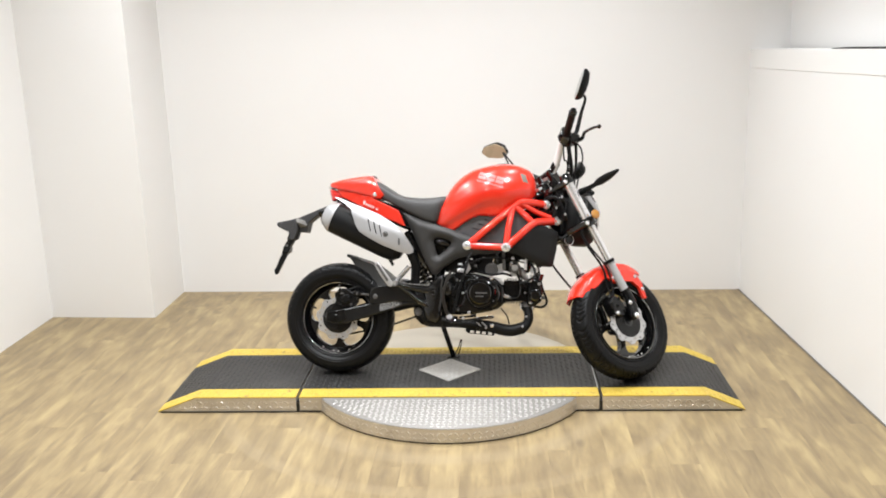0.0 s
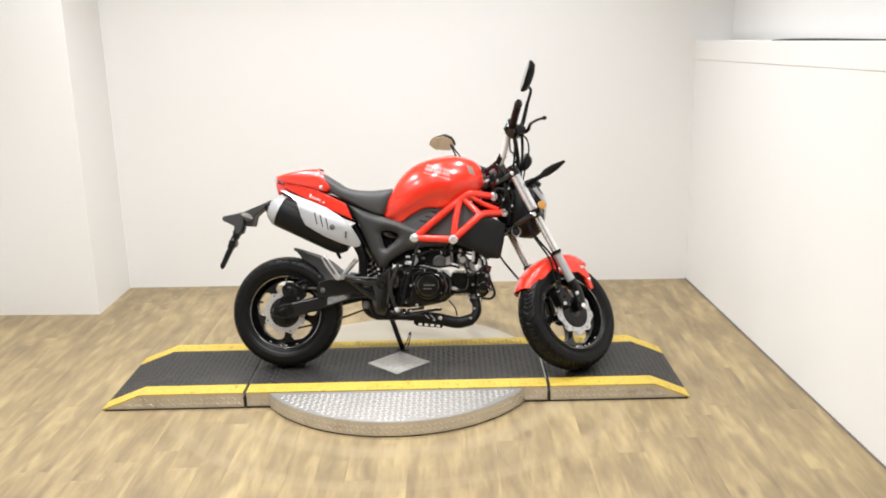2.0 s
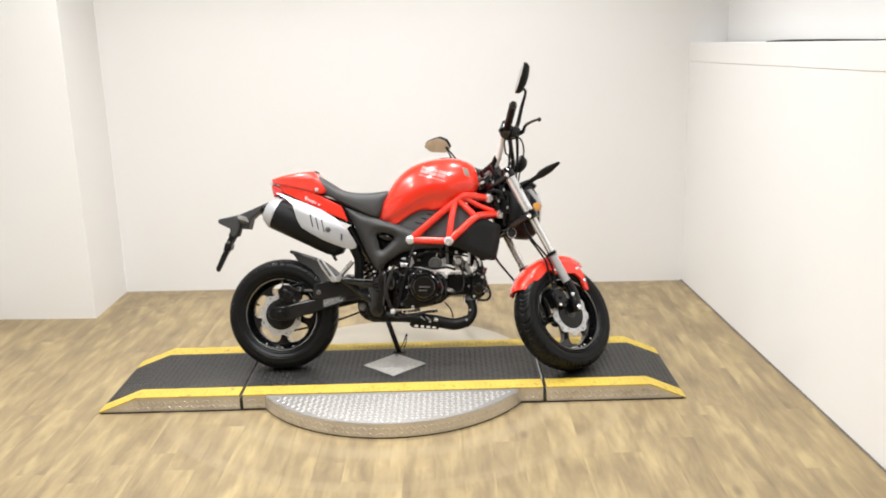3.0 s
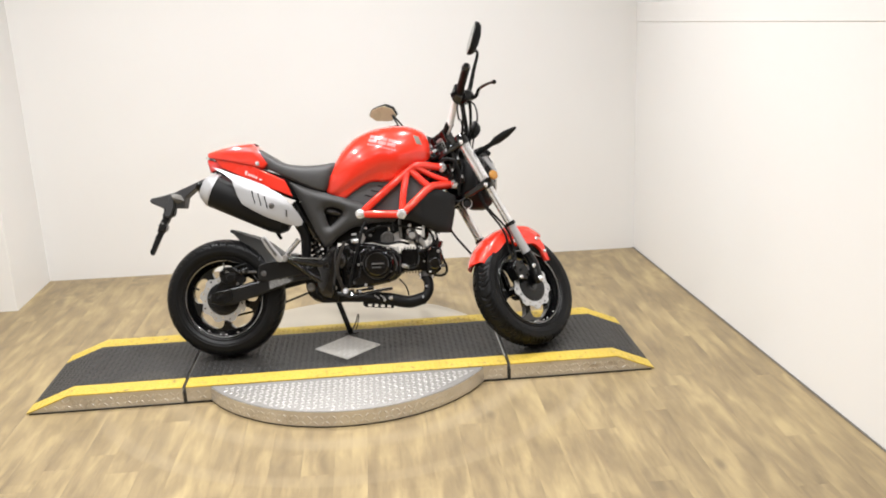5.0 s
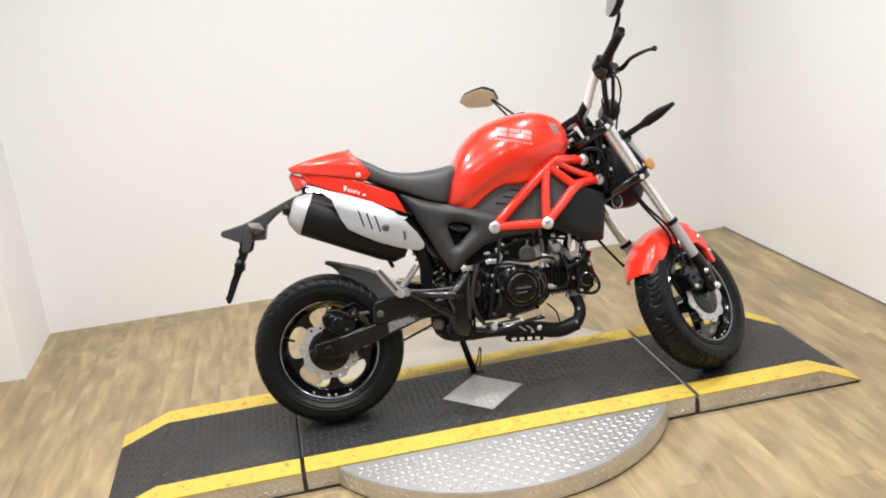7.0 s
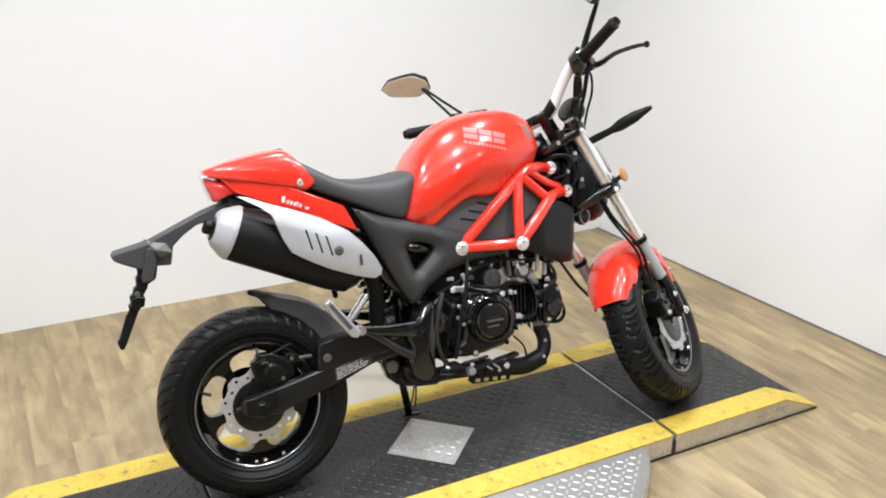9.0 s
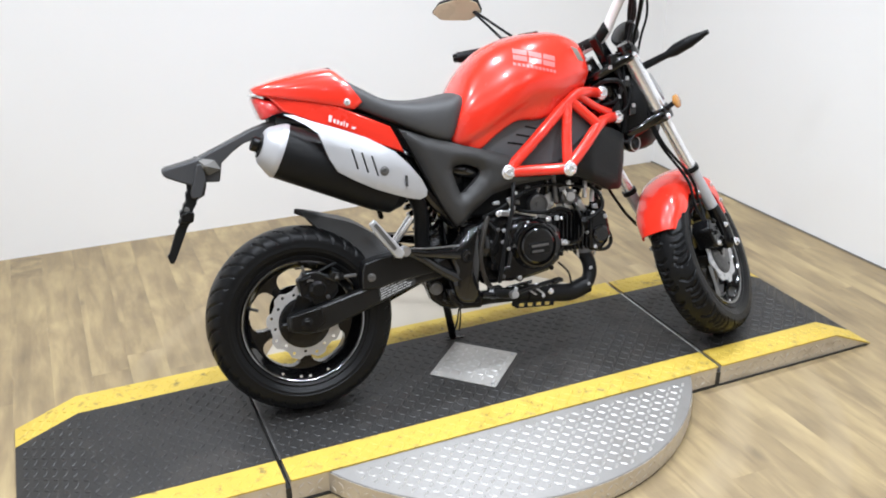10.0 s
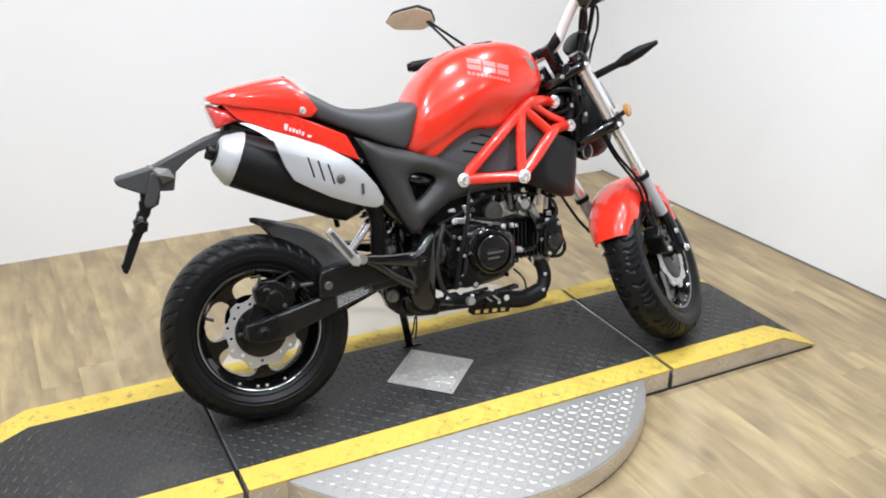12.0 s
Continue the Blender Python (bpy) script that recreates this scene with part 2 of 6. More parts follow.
# ---- mesh tools ----
def smooth_line(points, steps=6):
    """A Catmull-Rom line through points."""
    p = [Vector(q) for q in points]
    if len(p) < 3 or steps < 2:
        return p
    ends = [2 * p[0] - p[1]] + p + [2 * p[-1] - p[-2]]
    line = []
    for a, b, c, d in zip(ends, ends[1:], ends[2:], ends[3:]):
        for k in range(steps):
            s = k / steps
            line.append(0.5 * (2 * b + (c - a) * s + (2 * a - 5 * b + 4 * c - d) * s * s + (3 * b - a - 3 * c + d) * s ** 3))
    return line + [p[-1]]


def loft(rings, caps=True):
    """A skin over rings with the same number of points."""
    bm = bmesh.new()
    made = [[bm.verts.new(p) for p in ring] for ring in rings]
    n = len(made[0])
    for a, b in zip(made, made[1:]):
        for k in range(n):
            bm.faces.new((a[k], a[(k + 1) % n], b[(k + 1) % n], b[k]))
    if caps:
        bm.faces.new(made[0][::-1])
        bm.faces.new(made[-1])
    bmesh.ops.recalc_face_normals(bm, faces=bm.faces)
    return bm


def tube(points, r, segs=10, steps=6):
    """A round bar along points; r is one radius, or one for each point."""
    line = smooth_line(points, steps)
    radii = r if isinstance(r, (list, tuple)) else [r] * len(points)
    count = len(line)
    rings, side = [], None
    for k, p in enumerate(line):
        ahead = (line[min(k + 1, count - 1)] - line[max(k - 1, 0)]).normalized()
        if side is None:
            side = ahead.orthogonal().normalized()
        side = (side - ahead * side.dot(ahead)).normalized()
        up = ahead.cross(side)
        f = k / (count - 1) * (len(radii) - 1)
        lo = min(int(f), len(radii) - 2)
        rr = radii[lo] + (radii[lo + 1] - radii[lo]) * (f - lo)
        rings.append([p + (side * math.cos(a) + up * math.sin(a)) * rr for a in (2 * math.pi * i / segs for i in range(segs))])
    return loft(rings)


def lathe(profile, segs=48, closed=False):
    """A body turned about the y axis, from (radius, y) pairs."""
    rings = [[(r * math.cos(a), h, r * math.sin(a)) for r, h in profile] for a in (2 * math.pi * k / segs for k in range(segs))]
    bm = bmesh.new()
    made = [[bm.verts.new(p) for p in ring] for ring in rings]
    n = len(profile)
    for k in range(segs):
        a, b = made[k], made[(k + 1) % segs]
        for i in range(n if closed else n - 1):
            j = (i + 1) % n
            bm.faces.new((a[i], a[j], b[j], b[i]))
    if not closed:
        for i in (0, n - 1):
            if profile[i][0] > 1e-4:
                bm.faces.new([ring[i] for ring in made])
    bmesh.ops.remove_doubles(bm, verts=bm.verts, dist=1e-6)
    bmesh.ops.recalc_face_normals(bm, faces=bm.faces)
    return bm


def prism(points, y0, y1, holes=()):
    """A plate: an outline in x and z, with holes, from y0 to y1. An outline point may carry its own shift in y."""
    bm = bmesh.new()
    shift = {}
    edges = []
    for loop in (points, *holes):
        vs = []
        for p in loop:
            v = bm.verts.new((p[0], y0, p[1]))
            shift[v] = p[2] if len(p) > 2 else 0.0
            vs.append(v)
        edges += [bm.edges.new((a, b)) for a, b in zip(vs, vs[1:] + vs[:1])]
    if holes:
        bmesh.ops.triangle_fill(bm, edges=edges, use_beauty=True)
    else:
        bm.faces.new(list(bm.verts))
    for v, d in shift.items():
        v.co.y += d
    made = bmesh.ops.extrude_face_region(bm, geom=list(bm.faces))
    for v in made["geom"]:
        if isinstance(v, bmesh.types.BMVert):
            v.co.y += y1 - y0
    bmesh.ops.recalc_face_normals(bm, faces=bm.faces)
    return bm


def box(x0, x1, y0, y1, z0, z1):
    return prism([(x0, z0), (x1, z0), (x1, z1), (x0, z1)], y0, y1)


def add(bm, other, m=None):
    """Joins other into bm, at the pose m."""
    me = bpy.data.meshes.new("joined")
    other.to_mesh(me)
    other.free()
    if m:
        me.transform(m)
    bm.from_mesh(me)
    bpy.data.meshes.remove(me)
    return bm


def bmesh_ball(r):
    bm = bmesh.new()
    bmesh.ops.create_uvsphere(bm, u_segments=14, v_segments=10, radius=r)
    return bm


def moved(bm, m):
    bm.transform(m)
    return bm


def mesh_object(name, bm, mat, bevel=0.0, angle=32):
    me = bpy.data.meshes.new(name)
    bm.to_mesh(me)
    bm.free()
    me.materials.append(mat)
    me.polygons.foreach_set("use_smooth", [True] * len(me.polygons))
    me.set_sharp_from_angle(angle=radians(angle))
    ob = new(name, me)
    if bevel:
        mod = ob.modifiers.new("edge", "BEVEL")
        mod.width, mod.segments, mod.limit_method, mod.angle_limit = bevel, 2, "ANGLE", radians(40)
    return ob


def part(name, bm, mat, parent, label="", m=None, bevel=0.0, angle=32):
    """Links bm as one mesh under a thing or a part."""
    ob = mesh_object(name, bm, mat, bevel, angle)
    ob.parent = parent
    if m:
        ob.matrix_local = m
    return tagged(ob, label)


def thing(name, label, category, m=None, group="", kind=""):
    ob = new(name)
    ob.empty_display_size = 0.1
    if m:
        ob.matrix_world = m
    return tagged(ob, label, category, group, kind)


def structure(name, bm, mat, label, bevel=0.0):
    return tagged(mesh_object(name, bm, mat, bevel), label, name.split("_")[0], kind="structure")


# ---- the room ----
LEFT_X, PILLAR_X, REAR_Y = -2.245, -1.66, -5.4


def back_y(x):
    """The back wall runs slightly out of square with the platform."""
    return 1.433 - x * 0.0225


def pillar_y(x):
    return 0.978 - (x - PILLAR_X) * 0.05


def right_x(y):
    return 1.580 + (1.397 - y) * 0.0445


def ledge_z(y):
    return 1.240 + (1.38 - y) * 0.029


BACK_Y = back_y(LEFT_X)


def wall_plan(points, z0=0.0, z1=CEILING_Z):
    """An upright wall over a plan outline."""
    return loft([[(x, y, z) for x, y in points] for z in (z0, z1)])


structure("wall_back", wall_plan([(PILLAR_X - 0.1, back_y(PILLAR_X - 0.1)), (2.3, back_y(2.3)), (2.3, BACK_Y + 0.14), (PILLAR_X - 0.1, BACK_Y + 0.14)]), PAINT, "white painted back wall behind the turntable")
structure("wall_pillar", wall_plan([(LEFT_X - 0.12, pillar_y(LEFT_X - 0.12)), (PILLAR_X, pillar_y(PILLAR_X)), (PILLAR_X, BACK_Y + 0.12), (LEFT_X - 0.12, BACK_Y + 0.12)]), PAINT, "white painted wall bulkhead standing forward of the back wall")
structure("wall_left", wall_plan([(LEFT_X - 0.12, REAR_Y), (LEFT_X, REAR_Y), (LEFT_X, pillar_y(LEFT_X)), (LEFT_X - 0.12, pillar_y(LEFT_X - 0.12))]), PAINT, "white painted side wall")
structure("wall_rear", box(LEFT_X - 0.12, 2.4, REAR_Y - 0.12, REAR_Y, 0, CEILING_Z), BEIGE, "plain beige wall closing the room")
structure("ceiling", box(LEFT_X - 0.12, 2.4, REAR_Y - 0.12, BACK_Y + 0.16, CEILING_Z, CEILING_Z + 0.1), CEIL, "plain grey ceiling")


def wall_slab(inner, outer, z_low, z_high):
    """A slab along the right-hand side; inner and outer are offsets from the wall's face."""
    rings = []
    for y in (back_y(1.5) + 0.02, REAR_Y):
        x, lo, hi = right_x(y), z_low(y), z_high(y)
        rings.append([(x + inner, y, lo), (x + outer, y, lo), (x + outer, y, hi), (x + inner, y, hi)])
    return loft(rings)


structure("wall_right", wall_slab(0.0, 0.16, lambda y: 0.0, lambda y: ledge_z(y)), PAINT, "white painted low side wall under a capping board")
structure("trim_right", wall_slab(-0.002, 0.17, ledge_z, lambda y: ledge_z(y) + 0.1), PAINT, "white capping board along the top of the low wall", 0.003)
# The shadow gap between wall and floor, put in as a thin strip.
structure("baseboard_right", wall_slab(-0.007, -0.001, lambda y: 0.001, lambda y: 0.0045), STRIP, "thin dark strip drawn for the shadow gap at the foot of the side wall")
structure("wall_upper", wall_slab(0.2, 0.32, lambda y: 0.0, lambda y: CEILING_Z), PAINT, "plain wall set back above the low side wall")

floor = structure("floor", box(LEFT_X - 0.1, 2.3, REAR_Y, BACK_Y + 0.05, -0.06, -0.004), SUBFLOOR, "pale oak-look vinyl plank floor")


strip = thing("cable_duct", "flat black strip lying on top of the capping board", "strip")
run = loft([[(right_x(y) + 0.004, y, ledge_z(y) + 0.1), (right_x(y) + 0.05, y, ledge_z(y) + 0.1), (right_x(y) + 0.05, y, ledge_z(y) + 0.1 + h), (right_x(y) + 0.004, y, ledge_z(y) + 0.1 + h)] for y, h in ((0.34, 0.003), (0.2, 0.008), (-0.15, 0.008), (-0.6, 0.004))])
part("strip", run, SEAM, strip)


# ---- display platform with turntable ----
HALF_W, TOP, STRIPE = 0.285, 0.068, 0.085
FLAT_END, TIP, SEAM_X = 1.03, 1.19, 0.604
DISC_R = 0.592


def lug(length=0.021, width=0.0072, height=0.0015):
    """One raised lug of tread plate, pointed at both ends, lying along x."""
    bm = bmesh.new()
    base = [(-length / 2, 0), (-length / 5, -width / 2), (length / 5, -width / 2), (length / 2, 0), (length / 5, width / 2), (-length / 5, width / 2)]
    low = [bm.verts.new((x, y, 0)) for x, y in base]
    high = [bm.verts.new((x * 0.62, y * 0.5, height)) for x, y in base]
    for k in range(6):
        bm.faces.new((low[k], low[(k + 1) % 6], high[(k + 1) % 6], high[k]))
    bm.faces.new(high)
    return bm


def lug_field(spots, place):
    """Lugs at (u, v, turned) spots on a surface given by place(u, v) -> (point, x axis, y axis)."""
    unit = lug()
    unit.verts.ensure_lookup_table()
    local = [v.co.copy() for v in unit.verts]
    unit.verts.index_update()
    faces = [[v.index for v in f.verts] for f in unit.faces]
    unit.free()
    verts, polys = [], []
    for u, v, turned in spots:
        p, ax, ay = place(u, v)
        az = ax.cross(ay)
        a = radians(45 if turned else -45)
        c, s = math.cos(a), math.sin(a)
        start = len(verts)
        for q in local:
            verts.append(p + ax * (q.x * c - q.y * s) + ay * (q.x * s + q.y * c) + az * q.z)
        polys += [[start + i for i in f] for f in faces]
    me = bpy.data.meshes.new("lugs")
    me.from_pydata(verts, [], polys)
    bm = bmesh.new()
    bm.from_mesh(me)
    bpy.data.meshes.remove(me)
    return bm


def spots_in(u0, u1, v0, v1, pitch, keep=lambda u, v: True):
    found = []
    for i in range(int((u1 - u0) / pitch)):
        for j in range(int((v1 - v0) / pitch)):
            u, v = u0 + (i + 0.5) * pitch, v0 + (j + 0.5) * pitch
            if keep(u, v):
                found.append((u, v, (i + j) % 2))
    return found


def flat_place(z):
    return lambda u, v: (Vector((u, v, z)), Vector((1, 0, 0)), Vector((0, 1, 0)))


def side_place(y):
    return lambda u, v: (Vector((u, y, v)), Vector((1, 0, 0)), Vector((0, 0, 1)))


PITCH = 0.0222


def ramp_section(sign, label):
    ramp = thing("ramp_section", label, "ramp", group="ends of the platform")
    x0, x1, x2 = SEAM_X + 0.013, FLAT_END, TIP if sign < 0 else TIP - 0.014
    outline = [(x0, 0.004), (x2, 0.004), (x2 - 0.002, 0.008), (x1, TOP - 0.004), (x0, TOP - 0.004)]
    body = prism([(sign * x, z) for x, z in outline], -HALF_W + 0.004, HALF_W - 0.004)
    part("body", body, SKIRT, ramp, "bare aluminium tread plate skirt")

    def sheet(y0, y1, lift):
        top = [(x0, TOP - 0.004), (x1, TOP - 0.004), (x2, 0.004), (x2, 0.004 + lift), (x1 + 0.002, TOP - 0.004 + lift), (x0, TOP - 0.004 + lift)]
        return prism([(sign * x, z) for x, z in top], y0, y1)

    part("deck", sheet(-HALF_W + STRIPE, HALF_W - STRIPE, 0.004), MAT, ramp, "black coated tread plate deck")
    for y0, y1 in ((-HALF_W, -HALF_W + STRIPE), (HALF_W - STRIPE, HALF_W)):
        part("edge_stripe", sheet(y0, y1, 0.0042), YELLOW, ramp, "yellow painted edge stripe")
    slope = Vector((x2 - x1, 0, 0.004 - TOP)).normalized()

    def place(u, v):
        if u < x1:
            return Vector((sign * u, v, TOP)), Vector((sign, 0, 0)), Vector((0, sign, 0))
        s = (u - x1) / (x2 - x1)
        ax = Vector((sign * slope.x, 0, slope.z))
        return Vector((sign * u, v, TOP + (0.008 - TOP) * s + 0.0005)), ax, Vector((0, sign, 0))

    w = HALF_W - STRIPE - 0.006
    tagged(part("deck_tread_relief", lug_field(spots_in(x0 + 0.005, x2 - 0.006, -w, w, PITCH), place), MAT, ramp), kind="stuff")
    for v0, v1 in ((-HALF_W + 0.004, -w - 0.012), (w + 0.012, HALF_W - 0.004)):
        tagged(part("stripe_tread_relief", lug_field(spots_in(x0 + 0.005, x2 - 0.01, v0, v1, 0.0205), place), YELLOW, ramp), kind="stuff")
    keep = lambda u, v: u < x1 or v < TOP - (u - x1) / (x2 - x1) * TOP - 0.008
    field = spots_in(x0 + 0.006, x2 - 0.02, 0.008, TOP - 0.002, PITCH, keep)
    tagged(part("skirt_tread_relief", lug_field([(sign * u, v, t) for u, v, t in field], side_place(-HALF_W + 0.0038)), SKIRT, ramp), kind="stuff")
    part("base_strip", box(*sorted((sign * x0, sign * (x2 - 0.01))), -HALF_W + 0.001, HALF_W - 0.001, 0.0, 0.0055), SEAM, ramp, "black rubber strip along the floor")
    return ramp


ramp_section(-1, "black tread plate ramp with yellow edges, at the rear wheel")
ramp_section(1, "black tread plate ramp with yellow edges, at the front wheel")

deck = thing("centre_section", "black tread plate centre section with yellow edges over the turntable", "platform")
part("body", box(-SEAM_X, SEAM_X, -HALF_W + 0.004, HALF_W - 0.004, 0.0075, TOP - 0.004), SKIRT, deck, "bare aluminium tread plate skirt")
w = HALF_W - STRIPE
part("deck", box(-SEAM_X, SEAM_X, -w, w, TOP - 0.004, TOP), MAT, deck, "black coated tread plate deck")
for y0, y1 in ((-HALF_W, -w), (w, HALF_W)):
    part("edge_stripe", box(-SEAM_X, SEAM_X, y0, y1, TOP - 0.004, TOP + 0.0002), YELLOW, deck, "scuffed yellow painted edge stripe")
DIAMOND = 0.134
inside = lambda u, v: abs(u) + abs(v) > DIAMOND + 0.012
tagged(part("deck_tread_relief", lug_field(spots_in(-SEAM_X + 0.004, SEAM_X - 0.004, -w + 0.004, w - 0.004, PITCH, inside), flat_place(TOP)), MAT, deck), kind="stuff")
for y0, y1 in ((-HALF_W + 0.003, -w - 0.006), (w + 0.006, HALF_W - 0.003)):
    tagged(part("stripe_tread_relief", lug_field(spots_in(-SEAM_X + 0.004, SEAM_X - 0.004, y0, y1, 0.0205), flat_place(TOP + 0.0002)), YELLOW, deck), kind="stuff")
part("base_strip", box(-SEAM_X, SEAM_X, -HALF_W + 0.001, HALF_W - 0.001, 0.0, 0.0055), SEAM, deck, "black rubber strip along the floor")
for sx in (-1, 1):
    part("seam_strip", box(SEAM_X if sx > 0 else -SEAM_X - 0.013, SEAM_X + 0.013 if sx > 0 else -SEAM_X, -HALF_W + 0.002, HALF_W - 0.002, 0.0, TOP - 0.022), SEAM, deck, "black gap strip between sections")
for sx in (-1, 1):
    part("seam_edge", box(sx * (SEAM_X + 0.0028) - 0.0024, sx * (SEAM_X + 0.0028) + 0.0024, -HALF_W + STRIPE, HALF_W - STRIPE, TOP - 0.022, TOP - 0.0004), STEEL if sx > 0 else DULL, deck, "bare metal edge in the joint")
side = [(sx * u, v, t) for sx in (-1, 1) for u, v, t in spots_in(0.525, SEAM_X - 0.003, 0.008, TOP - 0.002, PITCH)]
tagged(part("skirt_tread_relief", lug_field(side, side_place(-HALF_W + 0.0038)), SKIRT, deck), kind="stuff")

hatch = thing("access_plate", "bare aluminium tread plate diamond screwed to the black deck", "plate", Matrix.Translation((-0.005, 0.001, TOP)))
d = DIAMOND
part("plate", moved(prism([(-d, 0), (0, -d * 0.98), (d, 0), (0, d * 0.98)], -0.003, 0.0), pose(0, 0, 0, -90)), HATCH, hatch, bevel=0.0006)
field = spots_in(-d, d, -d, d, PITCH, lambda u, v: (abs(u) + abs(v)) / (d - 0.022) < 1)
tagged(part("plate_tread_relief", lug_field(field, flat_place(0.003)), BRIGHT, hatch), kind="stuff")
for sx, sy in ((-1, 0), (1, 0), (0, -0.97), (0, 0.97)):
    part("screw", moved(lathe([(0.0, 0.0035), (0.004, 0.003), (0.0055, 0.0)], 10), Matrix.Translation((sx * (d - 0.016), sy * (d - 0.016), 0.003)) @ pose(0, 0, 0, 90)), STEEL, hatch)

table = thing("turntable", "round aluminium tread plate turntable under the platform on the floor", "turntable")
part("disc", moved(lathe([(0.0, 0.0), (DISC_R - 0.003, 0.0), (DISC_R, -0.003), (DISC_R, -0.056), (DISC_R - 0.004, -0.058), (0.0, -0.058)], 128), Matrix.Translation((0, 0.015, TOP - 0.005)) @ pose(0, 0, 0, 90)), PLATE, table, angle=50)
# Added ring that carries the floor's reflection on the disc's edge as colour.
part("rim_band", moved(lathe([(DISC_R - 0.006, -0.004), (DISC_R + 0.0012, -0.004), (DISC_R + 0.0012, -0.057), (DISC_R - 0.006, -0.057)], 128, closed=True), Matrix.Translation((0, 0.015, TOP - 0.005)) @ pose(0, 0, 0, 90)), SKIRT, table, "added tread plate band round the edge, brightened for the floor's reflection", angle=50)
field = spots_in(-DISC_R, DISC_R, -DISC_R, -HALF_W, PITCH, lambda u, v: math.hypot(u, v) < DISC_R - 0.03)
tagged(part("disc_tread_relief", lug_field(field, flat_place(TOP - 0.005)), WORN, table), kind="stuff")
reach = math.acos((HALF_W - 0.017) / (DISC_R - 0.004))
arc = [math.pi / 2 - reach + 2 * reach * k / 48 for k in range(49)]
segment = [((DISC_R - 0.004) * math.cos(a), -(DISC_R - 0.004) * math.sin(a)) for a in arc]
# Thin added sheet that lightens the disc's far half, for the wall's reflection.
part("far_segment", moved(prism(segment, 0.0, 0.002), Matrix.Translation((0, 0.015, TOP - 0.005)) @ pose(0, 0, 0, 90)), WALL_SHEEN, table, "bare aluminium behind the deck, made paler for the wall's reflection")
steps = int(math.pi * DISC_R / PITCH)
rim_spots = [(-math.pi * (k + 0.5) / steps, 0.017 + 0.0215 * j, (k + j) % 2) for k in range(steps) for j in range(2)]


def rim_place(u, v):
    c, s = math.cos(u), math.sin(u)
    return Vector((c * (DISC_R + 0.0012), 0.015 + s * (DISC_R + 0.0012), v)), Vector((-s, c, 0)), Vector((0, 0, 1))


tagged(part("rim_tread_relief", lug_field(rim_spots, rim_place), SKIRT, table), kind="stuff")
part("base_strip", moved(lathe([(DISC_R - 0.03, 0.0), (DISC_R - 0.001, 0.0), (DISC_R - 0.001, -0.006), (DISC_R - 0.03, -0.006)], 128, closed=True), Matrix.Translation((0, 0.015, 0.0061)) @ pose(0, 0, 0, 90)), SEAM, table, "black rubber ring along the floor")

# ---- motorcycle ----
# Bike axes: x forward, y to its left, z up, from the rear tyre's contact. It leans onto its side stand.
LEAN = 14.5
BIKE = Matrix.Translation((-0.479, 0.017, TOP - 0.0015)) @ pose(0, 0, 0, 0, 0, -4.0) @ pose(0, 0, 0, -LEAN)
bike = thing("motorcycle", "small red and black naked motorcycle leaning on its side stand", "motorcycle", BIKE)
# Steering axes: x forward, y left, z up along the steering head, turned to the left lock.
STEER = pose(0, 0, 0, 2.0) @ Matrix.Translation((0.96, 0, 0.65)) @ pose(0, 0, 0, 0, -24.8, 0) @ pose(0, 0, 0, 0, 0, 42) @ Matrix.Translation((0, 0, -0.3)) @ pose(0, 0, 0, -4.5) @ Matrix.Translation((0, 0, 0.3))


def tyre_mesh(radius, half_w, bead, blocks, slant, lines):
    """A tyre about the y axis, with slanted grooves cut into its tread."""
    bead_w = half_w * 0.74
    side = [(bead, -bead_w), (bead + 0.005, -bead_w - 0.003), (bead + 0.010, -bead_w - 0.0075), (bead + 0.0125, -bead_w - 0.0075), (bead + 0.014, -bead_w - 0.0055), (bead + 0.026, -half_w * 0.975), (bead + 0.032, -half_w * 0.99), (bead + 0.034, -half_w * 1.014), (bead + 0.037, -half_w * 1.014), (bead + 0.040, -half_w)]
    crown, arc = [], 30
    for k in range(arc + 1):
        a = -math.pi / 2 + math.pi * k / arc
        h = half_w * math.sin(a)
        r = bead + 0.045 + (radius - bead - 0.045) * (math.cos(a) ** 0.72 if math.cos(a) > 1e-6 else 0.0)
        crown.append((r, h))
    profile = side + crown + [(r, -h) for r, h in reversed(side)]
    segs = blocks * 34
    rings = []
    for s in range(segs):
        turn = s / segs
        ring = []
        for r, h in profile:
            q = abs(h) / half_w
            cut = 0.0
            if r > bead + 0.05 and 0.1 < q < 0.985:
                u = (turn * blocks + (slant * (q - 0.5) ** 2 if len(lines) > 3 else slant * q) + (0.5 if h > 0 else 0.0)) % 1.0
                for line, q0, q1 in lines:
                    if abs(u - line) < 0.03 and q0 < q < q1:
                        cut = 0.0045
            rr = r - cut
            ring.append((rr * math.cos(2 * math.pi * turn), h, rr * math.sin(2 * math.pi * turn)))
        rings.append(ring)
    bm = bmesh.new()
    made = [[bm.verts.new(p) for p in ring] for ring in rings]
    n = len(profile)
    for s in range(segs):
        a, b = made[s], made[(s + 1) % segs]
        for i in range(n):
            bm.faces.new((a[i], a[(i + 1) % n], b[(i + 1) % n], b[i]))
    bmesh.ops.recalc_face_normals(bm, faces=bm.faces)
    return bm


